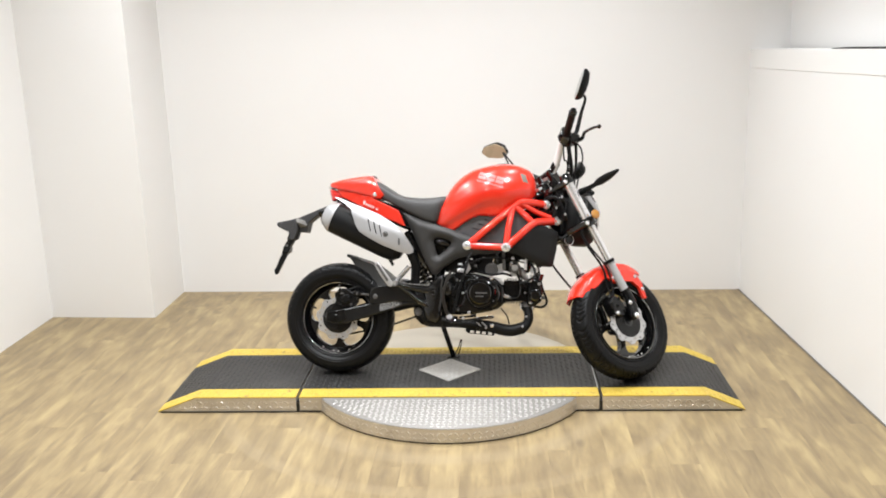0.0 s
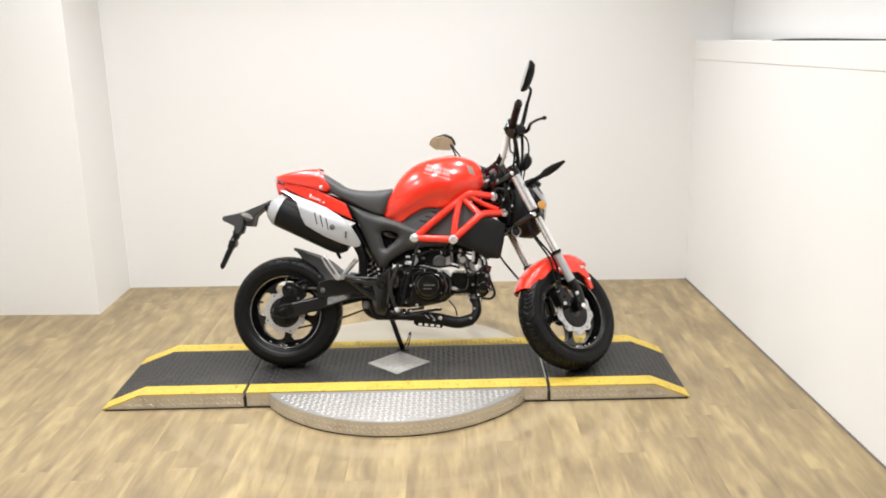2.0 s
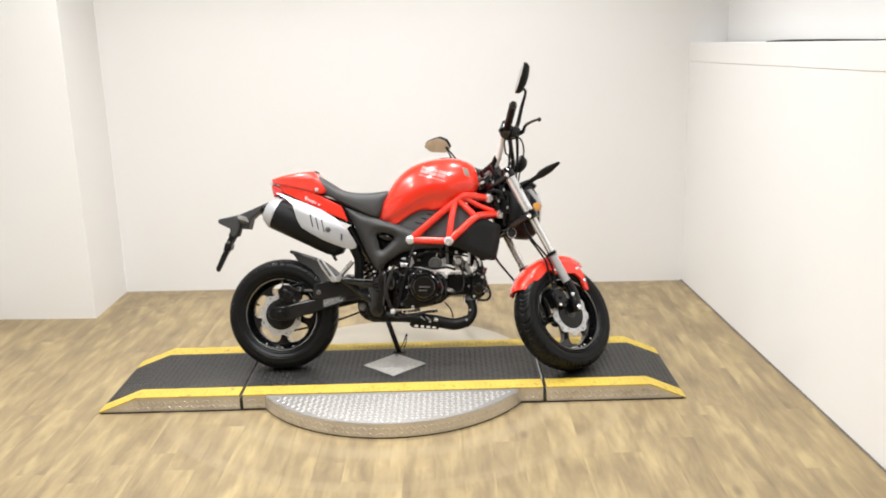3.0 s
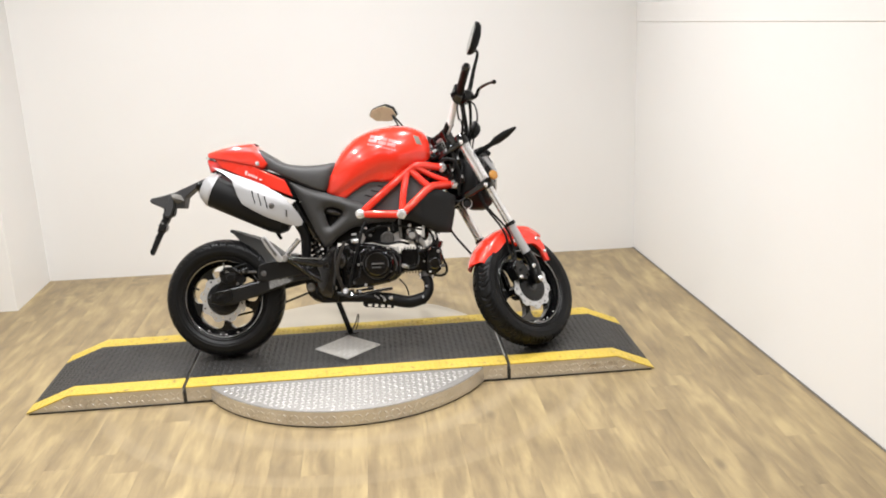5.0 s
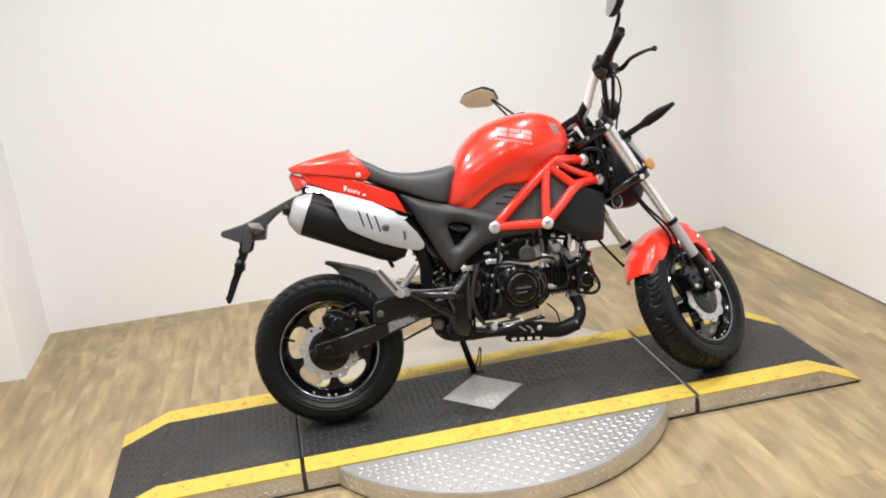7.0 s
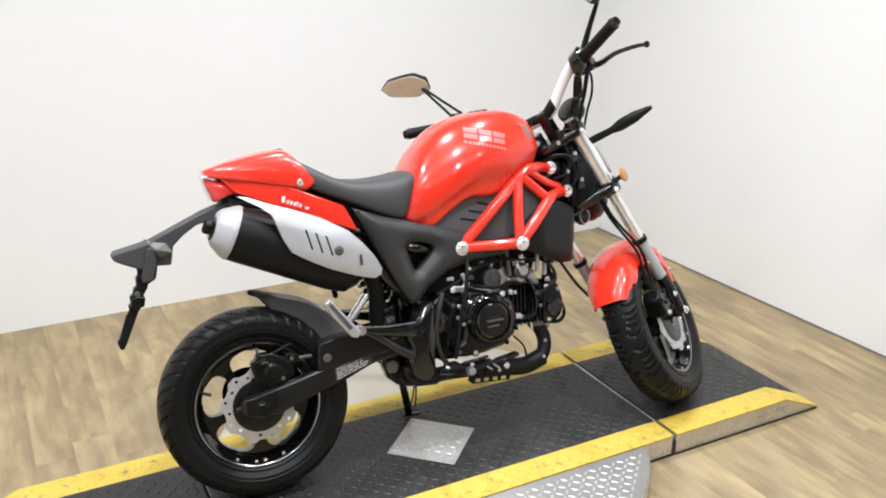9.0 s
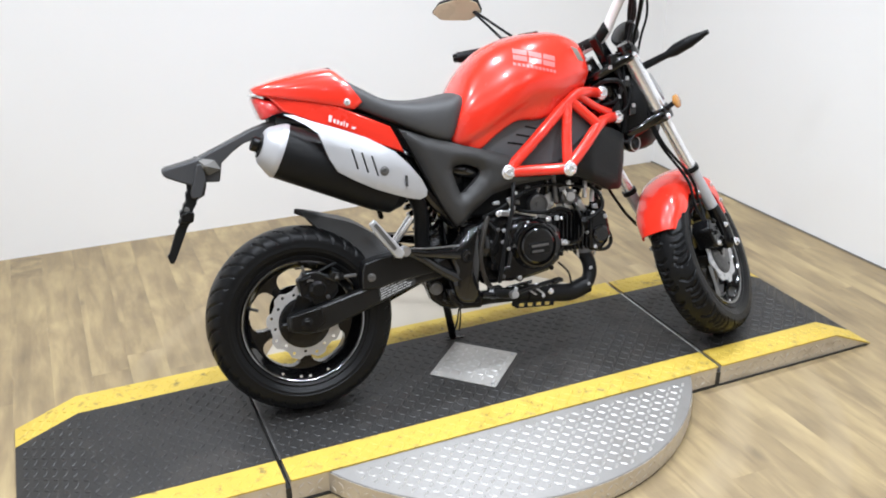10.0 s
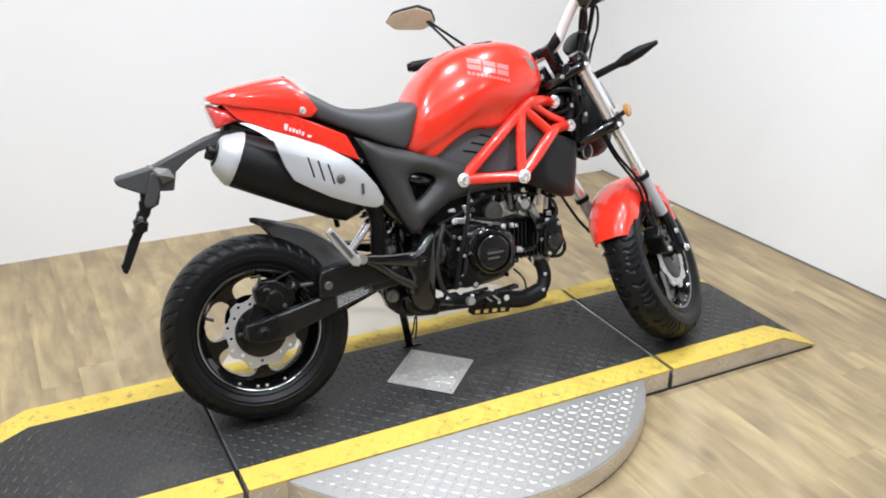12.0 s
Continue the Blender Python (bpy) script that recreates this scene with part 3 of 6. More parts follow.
def rim_mesh(r_out, half_w):
    """A cast rim: the deep barrel with its lips."""
    return lathe([(r_out, -half_w), (r_out + 0.004, -half_w - 0.003), (r_out + 0.001, -half_w - 0.006), (r_out - 0.006, -half_w - 0.004), (r_out - 0.010, -half_w + 0.006), (r_out - 0.018, -half_w * 0.6), (r_out - 0.0235, -half_w * 0.3), (r_out - 0.024, 0), (r_out - 0.0235, half_w * 0.3), (r_out - 0.018, half_w * 0.6), (r_out - 0.010, half_w - 0.006), (r_out - 0.006, half_w + 0.004), (r_out + 0.001, half_w + 0.006), (r_out + 0.004, half_w + 0.003), (r_out, half_w), (r_out - 0.012, half_w * 0.5), (r_out - 0.012, -half_w * 0.5)], 96, closed=True)


def spoke_mesh(r_out):
    """One spoke along +z: waisted, and flaring so that its neighbours' flanks leave a rounded opening between them."""
    flank = [(0.03, 32), (0.042, 24), (0.055, 16), (0.068, 10), (0.085, 7.5), (0.10, 7.5), (0.112, 9), (0.119, 11.5), (0.1245, 15.5), (0.1275, 21), (0.1292, 27), (r_out - 0.0225, 30), (r_out - 0.0205, 30), (r_out - 0.0205, 24), (r_out - 0.0205, 18), (r_out - 0.0205, 12), (r_out - 0.0205, 6)]
    outline = [(-r * math.sin(radians(a)), r * math.cos(radians(a))) for r, a in flank] + [(r * math.sin(radians(a)), r * math.cos(radians(a))) for r, a in reversed(flank)]
    return prism(outline, -0.014, 0.014)


def disc_mesh(r_out, r_in, waves, depth=0.004):
    """A wave brake disc with drilled holes."""
    outer = []
    for k in range(120):
        a = 2 * math.pi * k / 120
        s = math.sin(waves * a)
        r = r_out - 0.0045 + 0.0045 * max(-1, min(1, 1.8 * s))
        outer.append((r * math.cos(a), r * math.sin(a)))
    inner = []
    for k in range(60):
        a = 2 * math.pi * k / 60
        r = r_in
        inner.append((r * math.cos(a), r * math.sin(a)))
    holes = [inner]
    for k in range(waves * 2):
        a = 2 * math.pi * (k + 0.25) / (waves * 2)
        r = r_in + (r_out - r_in) * (0.33 if k % 2 else 0.62)
        holes.append([(r * math.cos(a) + 0.0042 * math.cos(b), r * math.sin(a) + 0.0042 * math.sin(b)) for b in (2 * math.pi * i / 8 for i in range(8))])
    return prism(outer, -depth / 2, depth / 2, holes)


def bolt(r=0.008, h=0.006, segs=6):
    """A flanged bolt about the y axis, facing -y, with a hexagon head and a sunk socket."""
    bm = lathe([(0.0, -h * 0.45), (r * 0.5, -h * 0.45), (r * 0.55, -h), (r * 0.8, -h), (r, -h * 0.8), (r, 0.0)], segs)
    return add(bm, lathe([(0.0, -h * 0.25), (r * 1.2, -h * 0.25), (r * 1.36, -h * 0.1), (r * 1.36, 0.0), (0.0, 0.0)], 20))


def bolt_at(parent, x, y, z, r=0.008, h=0.006, mat=None, name="bolt", m=None):
    where = Matrix.Translation((x, y, z))
    return part(name, bolt(r, h), mat or CHROME, parent, m=(m @ where) if m else where)


ARCS = ((0.08, 0.12, 0.98), (0.27, 0.3, 0.9), (0.41, 0.4, 0.88), (0.55, 0.3, 0.9), (0.74, 0.12, 0.98))
SLASHES = ((0.10, 0.16, 0.98), (0.43, 0.45, 0.98), (0.76, 0.3, 0.98))


def wheel(name, label, m, radius, half_w, disc_r, blocks, slant, disc_y, first):
    w = part(name, add(lathe([(0.018, -0.06), (0.03, -0.056), (0.034, -0.03), (0.03, 0.0), (0.034, 0.03), (0.03, 0.056), (0.018, 0.06)], 32), lathe([(0.0, -0.066), (0.012, -0.064), (0.012, 0.064), (0.0, 0.066)], 16)), GLOSS, bike, label, m)
    part("tyre", tyre_mesh(radius, half_w, 0.153, blocks, slant, SLASHES if name == "rear_wheel" else ARCS), RUBBER, w, "black road tyre with slanted grooves", angle=25)
    part("rim", rim_mesh(0.153, half_w * 0.72), GLOSS, w, "gloss black cast rim")
    for sy in (-1, 1):
        part("rim_edge", lathe([(0.1505, sy * (half_w * 0.72 + 0.0055)), (0.1525, sy * (half_w * 0.72 + 0.0066)), (0.1525, sy * (half_w * 0.72 + 0.0056)), (0.1505, sy * (half_w * 0.72 + 0.0045))], 96, closed=True), LIP, w, "polished rim edge")
    for k in range(5):
        part("spoke", spoke_mesh(0.153), GLOSS, w, m=pose(0, 0, 0, 0, 72 * k + first, 0), bevel=0.003)
    disc = part("brake_disc", disc_mesh(disc_r, disc_r * 0.68, 9), STEEL, w, "drilled wave brake disc", Matrix.Translation((0, disc_y, 0)))
    part("disc_carrier", lathe([(0.03, 0.004), (disc_r * 0.5, 0.004), (disc_r * 0.69, 0.003), (disc_r * 0.69, -0.003), (disc_r * 0.66, -0.0045), (disc_r * 0.5, -0.004), (0.03, -0.007)], 48), CASTING, w, "black disc carrier", Matrix.Translation((0, disc_y, 0)))
    for k in range(5):
        a = 2 * math.pi * k / 5
        bolt_at(disc, disc_r * 0.6 * math.cos(a), -0.002, disc_r * 0.6 * math.sin(a), 0.005, 0.003, CASTING)
    for k in range(4):
        a = radians(-118 + 14 * k + (5 if k % 2 else 0))
        part("rim_weight", box(-0.003, 0.003, -0.003, 0.001, -0.0025, 0.0025), CHROME, w, m=Matrix.Translation((0.1425 * math.cos(a), -half_w * 0.72 + 0.0035, 0.1425 * math.sin(a))) @ pose(0, 0, 0, 0, -math.degrees(a) + 90, 0))
    part("valve", tube([(0.135, -0.012, 0), (0.112, -0.02, 0)], 0.004, 8), SEAM, w, m=pose(0, 0, 0, 0, 200, 0))
    return w


rear = wheel("rear_wheel", "wide black rear wheel", Matrix.Translation((0.0044, -0.0287, 0.2313)), 0.2343, 0.0615, 0.094, 13, 0.45, -0.056, 36)
part("sprocket", lathe([(0.03, -0.003), (0.066, -0.003), (0.066, 0.003), (0.03, 0.003)], 40, closed=True), CASTING, rear, m=Matrix.Translation((0, 0.09, 0)))
FRONT_HUB = STEER @ Matrix.Translation((0.006, -0.018, -0.4965))
front = wheel("front_wheel", "black front wheel turned to the left", FRONT_HUB, 0.2295, 0.054, 0.094, 11, 0.8, -0.052, 66)

# swingarm, mudguard, chain
arm = part("swingarm", add(prism([(-0.042, 0.222), (-0.040, 0.255), (0.0, 0.264), (0.10, 0.285), (0.20, 0.308), (0.30, 0.331), (0.40, 0.35), (0.43, 0.33), (0.42, 0.30), (0.30, 0.289), (0.21, 0.26), (0.10, 0.226), (0.05, 0.21), (0.0, 0.208)], -0.122, -0.094), prism([(-0.045, 0.222), (-0.042, 0.25), (0.10, 0.292), (0.40, 0.352), (0.42, 0.295), (0.10, 0.222), (0.0, 0.205)], 0.09, 0.118)), SATIN, bike, "satin black swingarm", bevel=0.006)
part("cross_tube", tube([(0.33, -0.1, 0.32), (0.33, 0.1, 0.32)], 0.022, 14), BLACK, arm)
part("warning_label", prism([(0.192, 0.262), (0.288, 0.291), (0.286, 0.3255), (0.190, 0.3035)], -0.1245, -0.123), LABEL, arm, "black label printed with small illegible white lines")
random.seed(9)
for k in range(6):
    x, z = 0.195, 0.267 + 0.0062 * k
    while x < 0.276 - 0.006 * (k % 3):
        w = 0.006 + 0.012 * random.random()
        low, high = z + 0.302 * (x - 0.195), z + 0.302 * (x + w - 0.195)
        part("label_word", prism([(x, low - 0.001), (x + w, high - 0.001), (x + w, high + 0.0015), (x, low + 0.0015)], -0.1252, -0.1246), INK, arm)
        x += w + 0.003
part("axle_plate", prism([(-0.035, 0.222), (-0.035, 0.258), (0.045, 0.272), (0.05, 0.232), (0.02, 0.212)], -0.127, -0.121), CASTING, arm, bevel=0.003)
part("axle_nut", bolt(0.011, 0.008), CASTING, arm, m=Matrix.Translation((0.004, -0.127, 0.236)))
part("adjuster", tube([(-0.055, -0.108, 0.236), (-0.035, -0.108, 0.238)], 0.006, 8), CASTING, arm)
gusset = part("swingarm_guard", prism([(0.150, 0.298), (0.153, 0.340), (0.160, 0.362), (0.20, 0.372), (0.263, 0.377), (0.325, 0.372), (0.345, 0.345), (0.335, 0.312), (0.25, 0.306), (0.19, 0.296)], -0.130, -0.07), SATIN, bike, "dark grey plastic swingarm cover", bevel=0.004)
bolt_at(gusset, 0.175, -0.131, 0.326, 0.008, 0.003, DULL)


def hugger_mesh():
    """The rear mudguard: a curved trough over the tyre that runs out to a pointed tail."""
    rings = []
    for x, z, w, d in ((0.024, 0.504, 0.005, 0.001), (0.056, 0.496, 0.034, 0.024), (0.090, 0.485, 0.058, 0.056), (0.128, 0.473, 0.072, 0.088), (0.155, 0.462, 0.080, 0.104), (0.185, 0.442, 0.088, 0.088), (0.215, 0.416, 0.094, 0.06), (0.262, 0.382, 0.098, 0.03)):
        ring = [(x, -w, z - d), (x + 0.004, -w * 0.82, z - 0.006), (x + 0.006, 0, z), (x + 0.004, w * 0.82, z - 0.006), (x, w, z - d)]
        ring += [(x + 0.002, w * 0.93, z - d), (x, w * 0.76, z - 0.012), (x, 0, z - 0.006), (x, -w * 0.76, z - 0.012), (x + 0.002, -w * 0.93, z - d)]
        rings.append(ring)
    return loft(rings)


part("rear_mudguard", hugger_mesh(), PANEL, bike, "dark grey plastic rear mudguard", angle=45)
part("chain", add(tube([(0.02, 0.075, 0.34), (0.4, 0.075, 0.345)], 0.007, 6), tube([(0.02, 0.075, 0.15), (0.2, 0.075, 0.19), (0.4, 0.075, 0.262)], 0.0045, 6)), CASTING, bike, "dark drive chain")
caliper = part("rear_caliper", prism([(-0.004, 0.318), (-0.006, 0.338), (0.006, 0.346), (0.012, 0.358), (0.05, 0.357), (0.060, 0.349), (0.084, 0.340), (0.096, 0.316), (0.094, 0.298), (0.072, 0.276), (0.03, 0.272), (0.022, 0.286), (0.002, 0.294)], -0.104, -0.072), CASTING, bike, "black rear brake caliper", bevel=0.004)
part("piston_housing", lathe([(0.0, -0.012), (0.0155, -0.012), (0.0185, -0.009), (0.0185, -0.004), (0.022, -0.003), (0.022, 0.002)], 28), CASTING, caliper, "dark round piston housing", Matrix.Translation((0.043, -0.104, 0.312)))
part("bleed_nipple", tube([(0.016, -0.096, 0.354), (0.012, -0.098, 0.374)], 0.0035, 8), DULL, caliper)
for px, pz, qx, qz in ((0.004, 0.340, 0.030, 0.348), (0.062, 0.342, 0.088, 0.326), (0.074, 0.284, 0.092, 0.302), (0.008, 0.300, 0.024, 0.290)):
    part("pad_pin", tube([(px, -0.107, pz), (qx, -0.107, qz)], 0.0032, 8), CASTING, caliper)
part("bridge", prism([(0.072, 0.336), (0.083, 0.352), (0.104, 0.346), (0.112, 0.330), (0.098, 0.322)], -0.110, -0.074), CASTING, caliper, bevel=0.003)
part("slide_pin", tube([(0.088, -0.106, 0.336), (0.112, -0.106, 0.334), (0.142, -0.104, 0.333)], [0.006, 0.0045, 0.0045], 10, 2), DULL, caliper, "dull metal slide pin")
part("pin_boot", lathe([(0.004, -0.009), (0.0085, -0.007), (0.006, -0.004), (0.009, -0.001), (0.006, 0.003), (0.008, 0.006)], 14), BLACK, caliper, m=Matrix.Translation((0.102, -0.106, 0.335)) @ pose(0, 0, 0, 0, 0, 90))
part("pad_spring", prism([(0.018, 0.338), (0.026, 0.342), (0.036, 0.337), (0.034, 0.333), (0.026, 0.336), (0.02, 0.333)], -0.1065, -0.104), DULL, caliper)
part("caliper_bracket", prism([(-0.02, 0.225), (-0.03, 0.26), (-0.006, 0.302), (0.03, 0.30), (0.04, 0.26)], -0.09, -0.078), CASTING, caliper, bevel=0.002)
for bx, bz, mat in ((0.014, 0.332, CASTING), (0.072, 0.326, CASTING), (0.066, 0.290, DULL), (0.018, 0.300, CASTING), (0.094, 0.340, DULL)):
    bolt_at(caliper, bx, -0.106, bz, 0.0042, 0.005, mat)
part("brake_hose", tube([(0.05, -0.088, 0.352), (0.10, -0.078, 0.366), (0.16, -0.066, 0.368)], 0.004, 8), BLACK, caliper)

# exhaust: header under the engine, canister on the right under the seat
pipe = part("header_pipe", tube([(0.79, -0.03, 0.30), (0.812, -0.04, 0.265), (0.812, -0.05, 0.225), (0.785, -0.058, 0.192), (0.735, -0.065, 0.186), (0.66, -0.08, 0.201), (0.58, -0.09, 0.212), (0.50, -0.09, 0.217), (0.42, -0.085, 0.22), (0.36, -0.06, 0.26), (0.335, -0.055, 0.36), (0.335, -0.07, 0.46), (0.315, -0.09, 0.515)], 0.0195, 16), BLACK, bike, "matt black exhaust header pipe")
part("heat_sleeve", tube([(0.795, -0.061, 0.199), (0.735, -0.066, 0.186), (0.66, -0.08, 0.201), (0.60, -0.088, 0.209)], 0.0245, 16), BLACK, pipe)
for bx, by, bz in ((0.805, -0.072, 0.245), (0.64, -0.112, 0.2), (0.79, -0.085, 0.205)):
    bolt_at(pipe, bx, by, bz, 0.0036, 0.004, STEEL)
grille = part("pipe_guard", prism([(0.552, 0.186), (0.565, 0.175), (0.672, 0.166), (0.68, 0.186), (0.66, 0.200), (0.56, 0.206)], -0.100, -0.097, [[(0.572 + 0.025 * k, 0.1775 - 0.0022 * k), (0.587 + 0.025 * k, 0.176 - 0.0022 * k), (0.589 + 0.025 * k, 0.1855 - 0.0022 * k), (0.574 + 0.025 * k, 0.187 - 0.0022 * k)] for k in range(4)]), BLACK, bike, "slotted black pipe guard")
bolt_at(grille, 0.664, -0.11, 0.208, 0.006, 0.005)
for k in range(2):
    part("slash", prism([(0.598 + 0.022 * k, 0.222), (0.604 + 0.022 * k, 0.222), (0.622 + 0.022 * k, 0.206), (0.616 + 0.022 * k, 0.206)], -0.1135, -0.1115), STEEL, grille)

MUFFLER = Matrix.Translation((0.117, -0.1, 0.600)) @ pose(0, 0, 0, 0, 25.0, 0)


def oval(x, ry, rz, n=32, dz=0.0):
    return [(x, ry * math.cos(2 * math.pi * k / n), dz + rz * math.sin(2 * math.pi * k / n)) for k in range(n)]


muffler = part("muffler", loft([oval(-0.142, 0.054, 0.062), oval(-0.13, 0.057, 0.066), oval(0.12, 0.057, 0.066), oval(0.165, 0.052, 0.06), oval(0.19, 0.03, 0.036)]), BLACK, bike, "satin black oval exhaust canister", MUFFLER)
part("end_cap", loft([oval(-0.186, 0.026, 0.030), oval(-0.185, 0.031, 0.036), oval(-0.178, 0.039, 0.046), oval(-0.166, 0.045, 0.053), oval(-0.152, 0.053, 0.062), oval(-0.142, 0.0575, 0.0665), oval(-0.136, 0.0575, 0.0665)]), SILVER, muffler, "silver domed end cap")
end_m = Matrix.Translation((-0.184, -0.004, -0.004)) @ pose(0, 0, 0, 0, 0, -90)
part("outlet_flange", moved(lathe([(0.0, 0.0), (0.029, 0.0), (0.0295, -0.003), (0.026, -0.005), (0.0, -0.005)], 32), end_m), CASTING, muffler, "black outlet flange")
part("tailpipe", moved(lathe([(0.012, -0.004), (0.0165, -0.004), (0.0175, -0.008), (0.0175, -0.021), (0.0155, -0.023), (0.0135, -0.021), (0.0125, -0.006)], 28, closed=True), end_m), CASTING, muffler, "black outlet pipe")


SHIELD = [(-0.165, 0.082), (-0.11, 0.076), (-0.076, 0.066), (-0.056, 0.044), (-0.032, 0.018), (-0.003, -0.004), (0.044, -0.010), (0.10, -0.014), (0.15, -0.012), (0.19, -0.009), (0.221, -0.003), (0.235, 0.010), (0.231, 0.025), (0.202, 0.047), (0.158, 0.070), (0.115, 0.087), (0.041, 0.096), (-0.03, 0.094), (-0.09, 0.089), (-0.14, 0.088)]


def slot(x):
    return [(x - 0.002, 0.057), (x + 0.0025, 0.0585), (x + 0.033, 0.018), (x + 0.0285, 0.0165)]


def shield_y(x, z):
    """The shield folds over the canister's top and runs in towards its front point; its lower edge is rolled."""
    return 0.022 * max(0.0, (z - 0.045) / 0.05) ** 2 + 0.026 * max(0.0, (x - 0.09) / 0.127) ** 1.6 + 0.006 * max(0.0, (0.012 - z) / 0.025) ** 2


def bowed(bm, step, bow):
    """Cuts a plate's faces into strips along x and z, then shifts every point by bow(x, z) in y."""
    for axis in (0, 2):
        low, high = min(v.co[axis] for v in bm.verts), max(v.co[axis] for v in bm.verts)
        n = int((high - low) / step)
        for k in range(1, n + 1):
            at, side = Vector((0, 0, 0)), Vector((0, 0, 0))
            at[axis], side[axis] = low + (high - low) * k / (n + 1), 1.0
            bmesh.ops.bisect_plane(bm, geom=bm.verts[:] + bm.edges[:] + bm.faces[:], dist=1e-5, plane_co=at, plane_no=side)
    for v in bm.verts:
        v.co.y += bow(v.co.x, v.co.z)
    bmesh.ops.recalc_face_normals(bm, faces=bm.faces)
    return bm


shield = part("heat_shield", bowed(prism(SHIELD, -0.07, -0.061, [[(x, z) for x, z in slot(k)] for k in (0.01, 0.036, 0.062)]), 0.014, shield_y), SILVER, muffler, "silver slotted heat shield", bevel=0.003)
part("slot_backing", prism([(-0.005, 0.066), (0.075, 0.066), (0.11, 0.008), (0.03, 0.008)], -0.0635, -0.0615), CASTING, shield)
bolt_at(shield, 0.103, -0.0695, 0.034, 0.0085, 0.004, DULL)
part("shield_crease", prism([(0.158, 0.040), (0.163, 0.042), (0.174, 0.018), (0.169, 0.016)], -0.0635, -0.055), GREY, shield)
part("muffler_stay", tube([(0.23, -0.1, 0.53), (0.225, -0.08, 0.49), (0.235, -0.05, 0.46)], 0.007, 8), CASTING, bike, "black muffler stay")


def pillowed(bm, outlines, front, reach, lift):
    """Swells the front face of a plate between its edges, so that a soft ridge runs along its middle."""
    bmesh.ops.triangulate(bm, faces=bm.faces)

    def edge_distance(x, z):
        p, best = Vector((x, z)), reach
        for ring in outlines:
            for k, b in enumerate(ring):
                a, b = Vector(ring[k - 1]), Vector(b)
                s = max(0.0, min(1.0, (p - a).dot(b - a) / (b - a).length_squared))
                best = min(best, (p - a.lerp(b, s)).length)
        return best / reach

    bowed(bm, 0.009, lambda x, z: 0.0)
    for v in bm.verts:
        if abs(v.co.y - front) < 1e-4:
            v.co.y += lift * (0.7 - (1 - edge_distance(v.co.x, v.co.z)) ** 2)
    return bm


# tail, seat and tank
def half_ring(profile):
    """A closed ring from a half section (x, y, z), top centre to bottom, mirrored about y = 0."""
    return [(x, -y, z) for x, y, z in profile] + [(x, y, z) for x, y, z in reversed(profile) if y > 1e-5]


def shell(sections, shape, steps=4, caps=True):
    """A skin through sections of (x at top, z top, x at bottom, z bottom, half width); shape gives (share of height, share of width)."""
    keys = [Vector((a, b, c)) for a, b, c in ((s[0], s[1], s[2]) for s in sections)]
    more = [Vector((s[3], s[4], 0)) for s in sections]
    keys, more = smooth_line(keys, steps), smooth_line(more, steps)
    rings = []
    for k, q in zip(keys, more):
        ring = []
        for v, wv in shape:
            ring.append((k.x + (k.z - k.x) * v, wv * q.y, k.y + (q.x - k.y) * v))
        rings.append(half_ring(ring))
    return loft(rings, caps)


def fine_shape(points, steps=4):
    return [(p.x, max(0.0, p.y)) for p in smooth_line([(a, b, 0) for a, b in points], steps)]


TANK_SHAPE = fine_shape([(0.0, 0.0), (0.012, 0.27), (0.06, 0.50), (0.17, 0.71), (0.33, 0.89), (0.47, 0.98), (0.58, 1.0), (0.75, 0.95), (0.88, 0.90), (0.97, 0.85), (1.0, 0.72)])
tank = part("fuel_tank", shell([(0.458, 0.742, 0.416, 0.638, 0.082), (0.469, 0.763, 0.432, 0.628, 0.104), (0.498, 0.806, 0.462, 0.610, 0.119), (0.55, 0.851, 0.497, 0.600, 0.131), (0.615, 0.877, 0.545, 0.634, 0.140), (0.69, 0.888, 0.605, 0.664, 0.143), (0.762, 0.884, 0.685, 0.664, 0.133), (0.820, 0.857, 0.765, 0.705, 0.107), (0.842, 0.815, 0.820, 0.735, 0.077), (0.846, 0.782, 0.840, 0.752, 0.046)], TANK_SHAPE, 5), RED, bike, "glossy red sculpted fuel tank", angle=60)
for v in tank.data.vertices:
    # the flank falls in ahead of a ridge that climbs from the lower rear corner
    x, y, z = v.co
    ahead = (x - (0.462 + (z - 0.64) * 1.75)) / 0.055
    below = (0.745 - z) / 0.05
    ease = lambda q: max(0.0, min(1.0, q)) ** 2 * (3 - 2 * max(0.0, min(1.0, q)))
    if abs(y) > 0.03:
        v.co.y -= math.copysign(0.012 * ease(ahead) * ease(below), y)
part("filler_cap", lathe([(0.0, 0.012), (0.026, 0.011), (0.03, 0.006), (0.032, 0.0)], 28), CASTING, tank, "black fuel filler cap", Matrix.Translation((0.70, 0.0, 0.879)) @ pose(0, 0, 0, 90) @ pose(0, 0, 0, 0, 0, 4))


